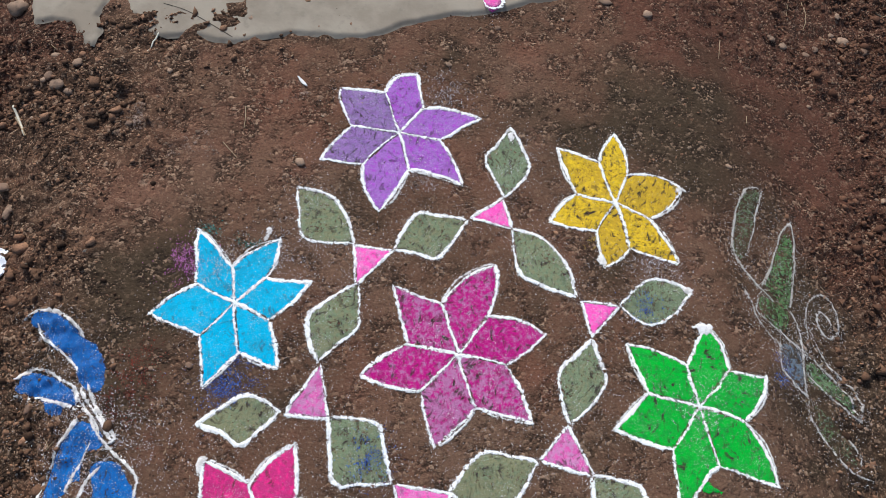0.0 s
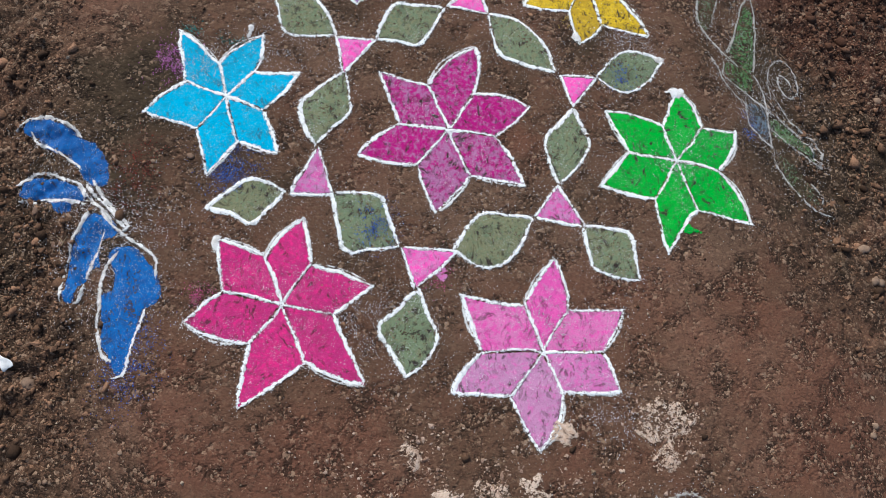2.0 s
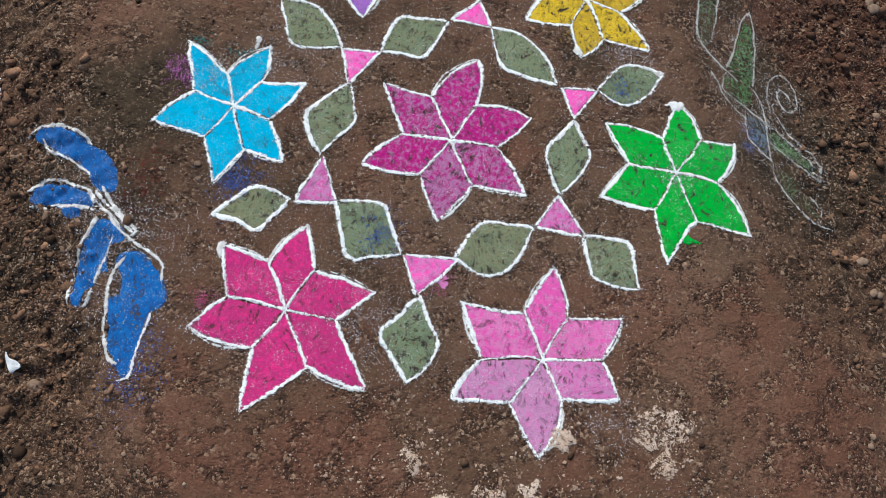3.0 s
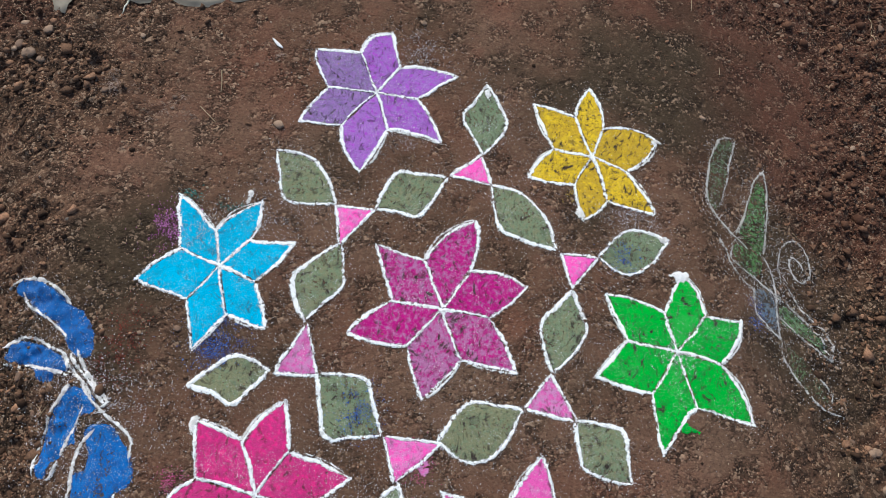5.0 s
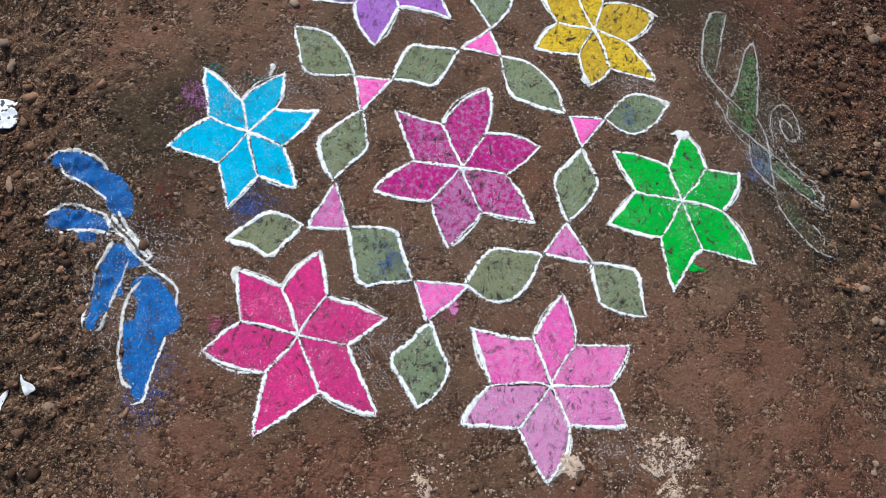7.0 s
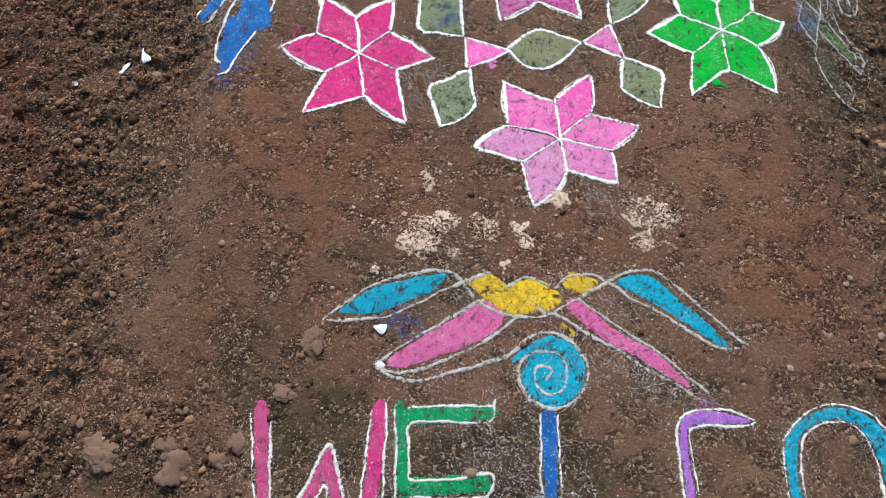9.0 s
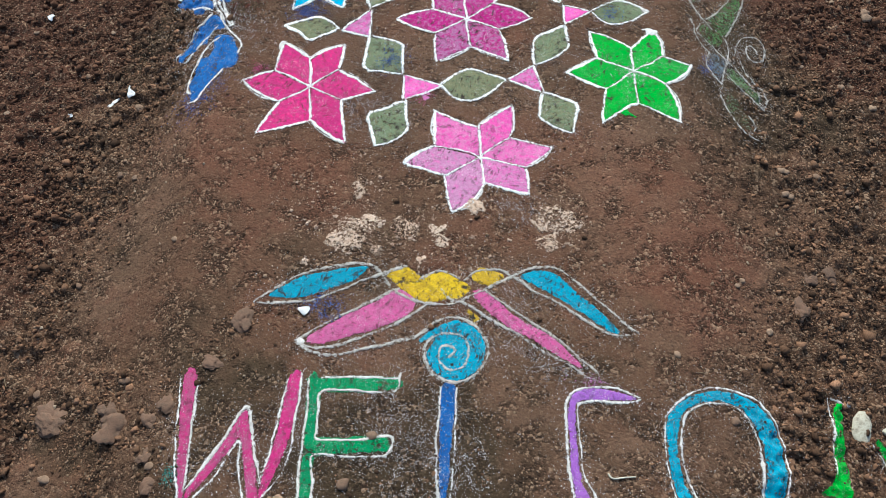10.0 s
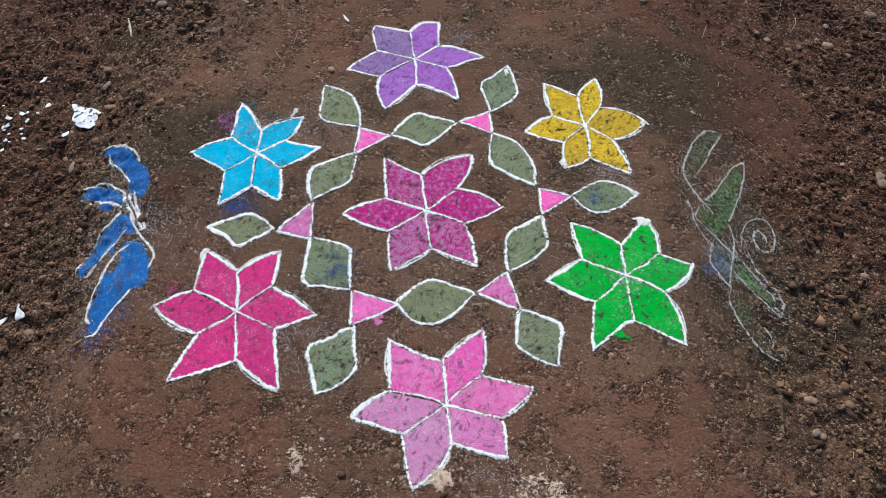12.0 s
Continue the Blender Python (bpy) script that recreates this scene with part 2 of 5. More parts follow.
def soil_material():
    m, nd, lk, b = node_mat("soil")
    pos = where(nd)
    at = nd.new("ShaderNodeAttribute")
    at.attribute_name = "loose"
    crumb = at.outputs["Fac"]
    warp = nd.new("ShaderNodeTexNoise")
    warp.inputs["Scale"].default_value = 160
    lk.new(pos, warp.inputs["Vector"])
    off = nd.new("ShaderNodeVectorMath")
    off.operation = "MULTIPLY_ADD"
    lk.new(warp.outputs["Color"], off.inputs[0])
    off.inputs[1].default_value = (0.006, 0.006, 0.006)
    lk.new(pos, off.inputs[2])
    big, mid = n_noise(nd, lk, pos, 2.2, 3), n_noise(nd, lk, pos, 9, 5)
    fine = n_noise(nd, lk, pos, 150, 4, 0.7)
    t1, d1 = n_cells(nd, lk, off.outputs[0], 130)
    t2, d2 = n_cells(nd, lk, off.outputs[0], 310)
    patch = n_noise(nd, lk, pos, 13, 5, 0.68)
    amount = n_math(nd, lk, "ADD", n_range(nd, lk, patch, 0.44, 0.64, 0.14, 1.0), n_math(nd, lk, "MULTIPLY", crumb, 0.5), clamp=True)
    warm = nd.new("ShaderNodeAttribute")
    warm.attribute_name = "warm"
    col = n_mix(nd, lk, n_range(nd, lk, warm.outputs["Fac"], 0.10, 0.52), (0.056, 0.037, 0.022), (0.126, 0.067, 0.042))
    col = n_mix(nd, lk, n_range(nd, lk, warm.outputs["Fac"], 0.50, 0.95), col, (0.158, 0.070, 0.044))
    col = n_mix(nd, lk, n_math(nd, lk, "MULTIPLY", n_range(nd, lk, big, 0.44, 0.66, 0, 0.35), n_range(nd, lk, warm.outputs["Fac"], 0.1, 0.5)), col, (0.20, 0.125, 0.085))
    grey = n_mix(nd, lk, n_range(nd, lk, mid, 0.35, 0.65), (0.098, 0.054, 0.033), (0.170, 0.092, 0.056))
    col = n_mix(nd, lk, n_math(nd, lk, "MULTIPLY", crumb, n_range(nd, lk, warm.outputs["Fac"], 0.05, 0.4, 0.25, 0.8)), col, grey)
    col = n_mix(nd, lk, n_math(nd, lk, "MULTIPLY", n_range(nd, lk, mid, 0.54, 0.72, 0, 0.5), n_range(nd, lk, warm.outputs["Fac"], 0.1, 0.5)), col, (0.165, 0.070, 0.045))
    red = nd.new("ShaderNodeAttribute")
    red.attribute_name = "ruddy"
    col = n_mix(nd, lk, n_math(nd, lk, "MULTIPLY", red.outputs["Fac"], 0.85), col, (0.110, 0.044, 0.028))
    dark = n_math(nd, lk, "MAXIMUM", n_range(nd, lk, t1, 0.62, 0.25, 0, 0.75), n_range(nd, lk, t2, 0.42, 0.12, 0, 0.85))
    col = n_mix(nd, lk, n_math(nd, lk, "MULTIPLY", dark, amount), col, (0.026, 0.016, 0.011))
    bright = n_math(nd, lk, "MAXIMUM", n_range(nd, lk, t1, 0.84, 0.98, 0, 0.7), n_range(nd, lk, t2, 0.88, 0.97, 0, 0.75))
    col = n_mix(nd, lk, n_math(nd, lk, "MULTIPLY", bright, amount), col, (0.42, 0.28, 0.19))
    col = n_mix(nd, lk, n_range(nd, lk, fine, 0.50, 0.70, 0, 0.6), col, (0.045, 0.031, 0.022))
    lk.new(col, b.inputs["Base Color"])
    b.inputs["Roughness"].default_value = 0.93
    b.inputs["Specular IOR Level"].default_value = 0.12
    lumps = n_math(nd, lk, "MULTIPLY", n_math(nd, lk, "ADD", d1, n_math(nd, lk, "MULTIPLY", d2, 0.6)), n_math(nd, lk, "MULTIPLY", amount, -1.1))
    n_bump(nd, lk, n_math(nd, lk, "MULTIPLY_ADD", fine, 0.9, lumps), 1.0, 0.0055, b)
    return m


def clod_material(name, dark, light, speck=0.0):
    m, nd, lk, b = node_mat(name)
    g = nd.new("ShaderNodeNewGeometry")
    grain = n_noise(nd, lk, g.outputs["Position"], 300, 3)
    tone = n_math(nd, lk, "POWER", g.outputs["Random Per Island"], 1.6)
    col = n_mix(nd, lk, tone, dark, light)
    col = n_mix(nd, lk, n_range(nd, lk, grain, 0.4, 0.7, 0, 0.5), col, tuple(0.5 * q for q in dark))
    red = nd.new("ShaderNodeAttribute")
    red.attribute_name = "ruddy"
    col = n_mix(nd, lk, n_math(nd, lk, "MULTIPLY", red.outputs["Fac"], 0.5), col, (0.082, 0.033, 0.021))
    b.inputs["Specular IOR Level"].default_value = 0.12
    lk.new(col, b.inputs["Base Color"])
    b.inputs["Roughness"].default_value = 0.9
    n_bump(nd, lk, grain, 0.5, 0.002, b)
    return m


def stone_material(name, dark, light):
    m, nd, lk, b = node_mat(name)
    rnd = nd.new("ShaderNodeObjectInfo").outputs["Random"]
    pos = where(nd)
    grain, blot = n_noise(nd, lk, pos, 260, 4), n_noise(nd, lk, pos, 60, 3)
    col = n_mix(nd, lk, rnd, dark, light)
    col = n_mix(nd, lk, n_range(nd, lk, blot, 0.45, 0.7, 0, 0.6), col, (0.10, 0.062, 0.042))
    col = n_mix(nd, lk, n_range(nd, lk, grain, 0.5, 0.75, 0, 0.4), col, (0.05, 0.036, 0.027))
    lk.new(col, b.inputs["Base Color"])
    b.inputs["Roughness"].default_value = 0.85
    n_bump(nd, lk, grain, 0.5, 0.003, b)
    return m


def powder(name, colour, cover=1.5, second=None, pale=0.35, ragged=5.5, dirt=0.25, patchy=2.0):
    """Coloured powder trickled by hand: ragged at its rim, thin in places, with pale grains."""
    m, nd, lk, b = node_mat(name)
    pos = where(nd)
    at = nd.new("ShaderNodeAttribute")
    at.attribute_name = "depth"
    each = n_math(nd, lk, "SUBTRACT", nd.new("ShaderNodeObjectInfo").outputs["Random"], 0.5)
    warp = nd.new("ShaderNodeTexNoise")
    warp.inputs["Scale"].default_value = 11
    lk.new(pos, warp.inputs["Vector"])
    drift = nd.new("ShaderNodeVectorMath")
    drift.operation = "MULTIPLY_ADD"
    lk.new(warp.outputs["Color"], drift.inputs[0])
    drift.inputs[1].default_value = (0.09, 0.09, 0.0)
    lk.new(pos, drift.inputs[2])
    swipe = nd.new("ShaderNodeMapping")
    swipe.inputs["Rotation"].default_value = (0, 0, 0.7)
    swipe.inputs["Scale"].default_value = (1.0, 0.58, 1.0)
    lk.new(drift.outputs[0], swipe.inputs["Vector"])
    n1, n2 = n_noise(nd, lk, pos, 380, 2), n_noise(nd, lk, pos, 120, 4, 0.7)
    n3, n4 = n_noise(nd, lk, pos, 78, 6, 0.72), n_noise(nd, lk, pos, 470, 1)
    n5, n6 = n_noise(nd, lk, swipe.outputs[0], 88, 5, 0.68), n_noise(nd, lk, pos, 19, 3)
    n7, n8 = n_noise(nd, lk, pos, 27, 4, 0.6), n_noise(nd, lk, pos, 15, 3, 0.6)
    body = n_math(nd, lk, "MINIMUM", n_math(nd, lk, "DIVIDE", at.outputs["Fac"], 0.0024), cover)
    v = n_math(nd, lk, "MULTIPLY_ADD", n_math(nd, lk, "SUBTRACT", n1, 0.5), ragged * 0.6, body)
    v = n_math(nd, lk, "MULTIPLY_ADD", n_math(nd, lk, "SUBTRACT", n2, 0.5), ragged * 1.1, v)
    v = n_math(nd, lk, "MULTIPLY_ADD", n_math(nd, lk, "SUBTRACT", n6, 0.5), patchy, v)
    v = n_math(nd, lk, "MULTIPLY_ADD", each, 0.5, v)
    solid = n_range(nd, lk, v, -0.15, 0.6)
    soft = tuple(0.62 * q + 0.05 for q in colour) if second is None else second
    tone = n_math(nd, lk, "MULTIPLY_ADD", each, 0.16, n3)
    col = n_mix(nd, lk, n_range(nd, lk, tone, 0.42, 0.58), colour, soft)
    col = n_mix(nd, lk, n_range(nd, lk, n2, 0.50, 0.70, 0, min(0.8, dirt * 1.3)), col, tuple(0.45 * q + 0.02 for q in colour))
    rim = n_range(nd, lk, at.outputs["Fac"], 0.016, 0.004, 0, min(1.0, dirt * 1.9))
    spots = n_math(nd, lk, "MAXIMUM", rim, n_range(nd, lk, n7, 0.40, 0.62, min(0.5, dirt * 0.9), min(1.0, dirt * 2.6)))
    crumbs = n_math(nd, lk, "MULTIPLY", n_range(nd, lk, n5, 0.54, 0.60), spots)
    col = n_mix(nd, lk, n_range(nd, lk, n7, 0.52, 0.68, 0, min(0.75, dirt * 1.5)), col, tuple(0.5 * q + 0.012 for q in colour))
    col = n_mix(nd, lk, crumbs, col, (0.034, 0.024, 0.020))
    col = n_mix(nd, lk, n_math(nd, lk, "MULTIPLY", n_range(nd, lk, n4, 0.62, 0.69), n_range(nd, lk, n8, 0.46, 0.64, 0.25 * pale, min(1.0, 2.0 * pale))), col, (0.84, 0.82, 0.84))
    lk.new(col, b.inputs["Base Color"])
    b.inputs["Roughness"].default_value = 0.95
    b.inputs["Specular IOR Level"].default_value = 0.2
    n_bump(nd, lk, n_math(nd, lk, "ADD", n1, n2), 0.6, 0.003, b)
    clear, mix = nd.new("ShaderNodeBsdfTransparent"), nd.new("ShaderNodeMixShader")
    lk.new(solid, mix.inputs[0])
    lk.new(clear.outputs[0], mix.inputs[1])
    lk.new(b.outputs[0], mix.inputs[2])
    lk.new(mix.outputs[0], nd["Material Output"].inputs["Surface"])
    return m


def plain_material(name, a, c, scale=60, rough=0.8, bump=0.4):
    m, nd, lk, b = node_mat(name)
    pos = where(nd)
    n = n_noise(nd, lk, pos, scale, 5)
    k = n_noise(nd, lk, pos, scale * 6, 3)
    col = n_mix(nd, lk, n_range(nd, lk, n, 0.35, 0.65), a, c)
    col = n_mix(nd, lk, n_range(nd, lk, k, 0.55, 0.75, 0, 0.35), col, tuple(0.5 * q for q in a))
    lk.new(col, b.inputs["Base Color"])
    b.inputs["Roughness"].default_value = rough
    n_bump(nd, lk, k, bump, 0.002, b)
    return m


SOIL = soil_material()
CLOD = clod_material("crumbled_soil", (0.048, 0.027, 0.017), (0.33, 0.18, 0.11))
GRIT = clod_material("pale_grit", (0.22, 0.15, 0.10), (0.46, 0.36, 0.27))
STONE = stone_material("field_stone", (0.15, 0.083, 0.052), (0.31, 0.205, 0.138))
PALE_STONE = stone_material("pale_stone", (0.45, 0.42, 0.34), (0.52, 0.49, 0.40))
EARTH_LUMP = stone_material("earth_lump", (0.125, 0.068, 0.043), (0.17, 0.094, 0.060))
CONCRETE = plain_material("worn_concrete", (0.275, 0.235, 0.185), (0.205, 0.168, 0.128), 7, 0.9)
WHITE = powder("white_powder", (0.88, 0.88, 0.89), cover=3.4, second=(0.84, 0.83, 0.84), pale=0.0, ragged=7.5, dirt=0.16, patchy=1.6)
FAINT = powder("thin_white_powder", (0.50, 0.47, 0.45), cover=0.75, second=(0.38, 0.35, 0.32), pale=0.0, ragged=7.0, dirt=0.1, patchy=1.5)
CHALK = powder("chalky_powder", (0.78, 0.76, 0.76), cover=2.0, second=(0.58, 0.55, 0.53), pale=0.0, ragged=6.0, dirt=0.12, patchy=2.5)
PURPLE = powder("purple_powder", (0.36, 0.06, 0.50), 1.9, second=(0.31, 0.13, 0.45), dirt=0.26, patchy=2.5)
DUSTY_PURPLE = powder("dusty_purple_powder", (0.27, 0.14, 0.39), 1.5, second=(0.21, 0.14, 0.29), dirt=0.42, patchy=3.0)
LETTER_PURPLE = powder("soft_purple_powder", (0.32, 0.11, 0.48), 1.5, second=(0.27, 0.12, 0.40), dirt=0.15)
TEAL_CYAN = powder("mottled_cyan_powder", (0.010, 0.31, 0.48), 1.1, second=(0.012, 0.25, 0.38), pale=0.2, dirt=0.4)
LETTER_PINK = powder("deep_pink_powder", (0.50, 0.024, 0.175), 1.5, second=(0.36, 0.07, 0.17), pale=0.2, dirt=0.2)
CYAN = powder("cyan_powder", (0.008, 0.40, 0.66), 2.5, second=(0.012, 0.33, 0.55), pale=0.3, dirt=0.2)
YELLOW = powder("yellow_powder", (0.66, 0.44, 0.016), 1.2, second=(0.46, 0.29, 0.02), pale=0.1, dirt=0.62)
MAGENTA = powder("magenta_powder", (0.41, 0.002, 0.175), 1.8, second=(0.38, 0.14, 0.30), pale=0.4, dirt=0.45)
GREEN = powder("green_powder", (0.008, 0.41, 0.025), 2.0, second=(0.010, 0.26, 0.03), pale=0.35, dirt=0.42)
HOT_PINK = powder("hot_pink_powder", (0.68, 0.018, 0.20), 2.3, second=(0.46, 0.025, 0.165), pale=0.45, dirt=0.3)
LIGHT_PINK = powder("light_pink_powder", (0.72, 0.09, 0.39), 1.9, second=(0.62, 0.17, 0.40), pale=0.4, dirt=0.25)
MAUVE_PINK = powder("mauve_pink_powder", (0.62, 0.15, 0.41), 1.8, second=(0.50, 0.22, 0.40), pale=0.4, dirt=0.34)
DUSTY_TRI = powder("dusty_pink_powder", (0.62, 0.10, 0.36), 2.0, second=(0.50, 0.20, 0.40), pale=0.4, dirt=0.3)
TRI_PINK = powder("bright_pink_powder", (0.86, 0.085, 0.44), 2.3, second=(0.70, 0.18, 0.46), pale=0.4, dirt=0.15)
OLIVE = powder("olive_powder", (0.17, 0.215, 0.125), 1.1, second=(0.19, 0.19, 0.105), pale=0.4, dirt=0.5, patchy=3.0)
LEAF_GREEN = powder("leaf_green_powder", (0.10, 0.20, 0.065), 0.3, second=(0.12, 0.17, 0.09), pale=0.3, dirt=0.4)
FAINT_OLIVE = powder("thin_olive_powder", (0.12, 0.16, 0.075), 0.0, second=(0.12, 0.14, 0.08), pale=0.3, dirt=0.4)
SLATE = powder("slate_blue_powder", (0.13, 0.17, 0.22), 0.2, pale=0.4)
BLUE = powder("blue_powder", (0.006, 0.125, 0.42), 1.3, second=(0.010, 0.085, 0.30), pale=0.3, dirt=0.3, patchy=5.0)
ROSE = powder("rose_powder", (0.54, 0.085, 0.27), 1.1, second=(0.46, 0.11, 0.26), pale=0.4)
DARK_GREEN = powder("dark_green_powder", (0.008, 0.24, 0.085), 1.2, second=(0.008, 0.20, 0.08), pale=0.2, dirt=0.35, patchy=6.0)

# ---- ground: one sheet to the horizon, fine in the yard ----
def spread(lo, hi, step, far):
    core = np.arange(lo, hi + step / 2, step)
    grow, q, d = [], hi, step
    while q < far:
        d *= 1.35
        q += d
        grow.append(q)
    grow = np.array(grow)
    return np.concatenate([(lo + hi) - grow[::-1], core, grow])


gxs, gys = spread(-1.85, 1.75, 0.0075, 400), spread(-2.15, 1.75, 0.0075, 400)
gx, gy = np.meshgrid(gxs, gys, indexing="ij")
gid = np.arange(gx.size).reshape(gx.shape)
ground = new("ground", mesh_from("ground", np.stack([gx.ravel(), gy.ravel(), height(gx, gy).ravel()], -1),
             np.stack([gid[:-1, :-1], gid[1:, :-1], gid[1:, 1:], gid[:-1, 1:]], -1).reshape(-1, 4), SOIL, {"loose": loose(gx, gy).ravel(), "ruddy": ruddy(gx, gy).ravel(), "warm": warmth(gx, gy).ravel()}))
tagged(ground, "bare reddish-brown soil yard, swept in the middle and crumbly round it", "ground", kind="structure")

# ---- the drawings in coloured powder ----
LINE = 0.0034
PETALS = {
    "cyan": [CYAN] * 6, "yellow": [YELLOW] * 6, "magenta": [MAGENTA] * 6, "green": [GREEN] * 6, "hot_pink": [HOT_PINK] * 6,
    "purple": [DUSTY_PURPLE, PURPLE, PURPLE, PURPLE, PURPLE, DUSTY_PURPLE],
    "light_pink": [LIGHT_PINK, LIGHT_PINK, LIGHT_PINK, MAUVE_PINK, MAUVE_PINK, MAUVE_PINK],
}


def rangoli_star(fills, word, centre, polar):
    """Six petals: tips and notches in turn, each with the swell of the edge that follows it."""
    star = thing("rangoli_star", centre, "%s six-petalled powder star outlined in white on soil" % word, "powder drawing", "rangoli stars")
    rim = [np.array((centre[0] + r * math.cos(radians(a)), centre[1] + r * math.sin(radians(a)))) for a, r, bow in polar]
    swell = [bow for a, r, bow in polar]
    c = np.array(centre)
    for k in range(0, 12, 2):
        left, tip, right = rim[k - 1], rim[k], rim[(k + 1) % 12]
        edge_a, edge_b = bowed(left, tip, swell[k - 1]), bowed(tip, right, swell[k])
        shape = np.vstack([c[None], edge_a, edge_b[1:]])
        mid = shape.mean(0)
        petal = part("petal", powder_patch(mid + (shape - mid) * 0.985, fills[k // 2], centre), star)
        over = 0.006 * (0.5 + 0.5 * math.sin(k * 2.3 + centre[0] * 31))
        for q, edge in enumerate((edge_a, edge_b[::-1])):
            run = (edge[-1] - edge[-2]) / np.linalg.norm(edge[-1] - edge[-2])
            stroke = np.vstack([edge, edge[-1] + run * over * (0.3 + 0.7 * q)])
            part("petal_outline", powder_line(stroke, LINE, centre, seed=k + q * 17 + centre[0]), petal, "white powder line")
            if math.sin(k * 4.1 + q * 2.7 + centre[0] * 37 + centre[1] * 19) > 0.45:
                again = bowed(edge[0], edge[-1], swell[k - 1 + q] * (1 - 2 * q) + (0.06 if q == 0 else -0.06))
                part("petal_outline", powder_line(again, LINE * 0.6, centre, seed=k + q * 23 + 90, material=CHALK), petal, "thin second white powder line")
        part("spoke", powder_line(bowed(c, right, 0.03 * math.sin(k * 1.9 + centre[1] * 17)), LINE * 0.8, centre, seed=k + 50 + centre[1], taper=False), star, "white powder line")
    return star


def rangoli_leaf(one, two):
    a, b = one[0], one[-1]
    leaf = thing("rangoli_leaf", ((a[0] + b[0]) / 2, (a[1] + b[1]) / 2), "olive-green pointed powder leaf outlined in white on soil", "powder drawing", "rangoli leaves")
    o = leaf.location[:2]
    one, two = spline(one), spline(two)
    shape = np.vstack([one, two[::-1][1:-1]])
    mid = shape.mean(0)
    part("leaf_fill", powder_patch(mid + (shape - mid) * 0.97, OLIVE, o), leaf)
    for k, edge in enumerate((one, two)):
        part("leaf_outline", powder_line(edge, LINE, o, seed=k + a[0] * 9), leaf, "white powder line")


def rangoli_triangle(a, b, c, fill):
    tri = thing("rangoli_triangle", ((a[0] + b[0] + c[0]) / 3, (a[1] + b[1] + c[1]) / 3), "%s pink powder triangle outlined in white between two leaves" % ("bright" if fill is TRI_PINK else "dusty"), "powder drawing", "rangoli triangles")
    o = tri.location[:2]
    shape = np.vstack([bowed(p, q, 0.0)[:-1] for p, q in ((a, b), (b, c), (c, a))])
    mid = shape.mean(0)
    part("triangle_fill", powder_patch(mid + (shape - mid) * 0.96, fill, o), tri)
    for k, (p, q) in enumerate(((a, b), (b, c), (c, a))):
        part("triangle_outline", powder_line(bowed(p, q, 0.0), LINE * 0.9, o, seed=k + a[1] * 5), tri, "white powder line")


def drawing(name, label, category, fills, lines, width, white, inset=0.0, hole=None):
    """A free figure: filled shapes and the lines trickled round them."""
    o = fills[0][1][0]
    ob = thing(name, o, label, category)
    for material, outline in fills:
        part("powder_fill", powder_patch(spline(outline, True, 0.01), material, o, hole=spline(hole, True, 0.01) if hole else None, inset=inset), ob)
    for k, pts in enumerate(lines):
        part("powder_line", powder_line(spline(pts), width, o, seed=k + 3, material=white), ob)
    return ob


# the ring of seven stars: each point by its angle and reach from the centre, tip and notch in turn
rangoli_star(PETALS["cyan"], "cyan", (-0.517, -0.017), [(133, 0.211, 0.02), (113, 0.090, 0.09), (75, 0.187, 0.08), (59, 0.090, -0.03), (33, 0.180, 0.05), (348, 0.091, 0.03), (320, 0.186, 0.03), (295, 0.120, -0.01), (271, 0.201, 0.00), (244, 0.104, 0.01), (203, 0.187, 0.04), (168, 0.098, 0.02)])
rangoli_star(PETALS["purple"], "purple", (-0.280, 0.545), [(154, 0.205, -0.00), (121, 0.130, 0.22), (91, 0.196, -0.00), (66, 0.103, 0.08), (29, 0.220, 0.00), (6, 0.107, 0.04), (331, 0.221, -0.07), (296, 0.114, 0.04), (273, 0.239, 0.10), (242, 0.136, 0.02), (219, 0.216, 0.03), (188, 0.125, 0.07)])
rangoli_star(PETALS["yellow"], "yellow", (0.302, 0.501), [(145, 0.210, 0.03), (118, 0.124, 0.06), (99, 0.212, 0.09), (78, 0.093, 0.13), (28, 0.186, 0.09), (347, 0.095, 0.01), (324, 0.221, 0.03), (293, 0.134, 0.08), (269, 0.192, 0.06), (249, 0.101, 0.06), (213, 0.184, 0.07), (182, 0.101, 0.02)])
rangoli_star(PETALS["green"], "green", (0.560, 0.024), [(150, 0.212, 0.04), (113, 0.096, -0.00), (91, 0.202, 0.09), (59, 0.120, 0.01), (36, 0.190, 0.09), (356, 0.105, 0.08), (325, 0.232, 0.02), (294, 0.134, -0.05), (267, 0.249, 0.02), (246, 0.125, 0.03), (209, 0.210, -0.00), (180, 0.120, 0.01)])
rangoli_star(PETALS["magenta"], "magenta", (0.002, 0.000), [(146, 0.222, -0.02), (120, 0.127, 0.10), (81, 0.245, 0.08), (67, 0.117, 0.10), (28, 0.210, 0.05), (2, 0.111, 0.04), (330, 0.223, -0.01), (301, 0.129, 0.02), (269, 0.217, 0.02), (240, 0.121, 0.06), (208, 0.226, 0.04), (183, 0.118, -0.00)])
rangoli_star(PETALS["hot_pink"], "hot pink", (-0.294, -0.483), [(143, 0.200, 0.03), (120, 0.113, 0.07), (88, 0.198, 0.02), (66, 0.107, 0.02), (22, 0.196, 0.01), (358, 0.108, -0.00), (325, 0.245, 0.05), (302, 0.135, 0.02), (259, 0.230, 0.02), (243, 0.105, 0.06), (201, 0.203, 0.04), (177, 0.126, 0.03)])
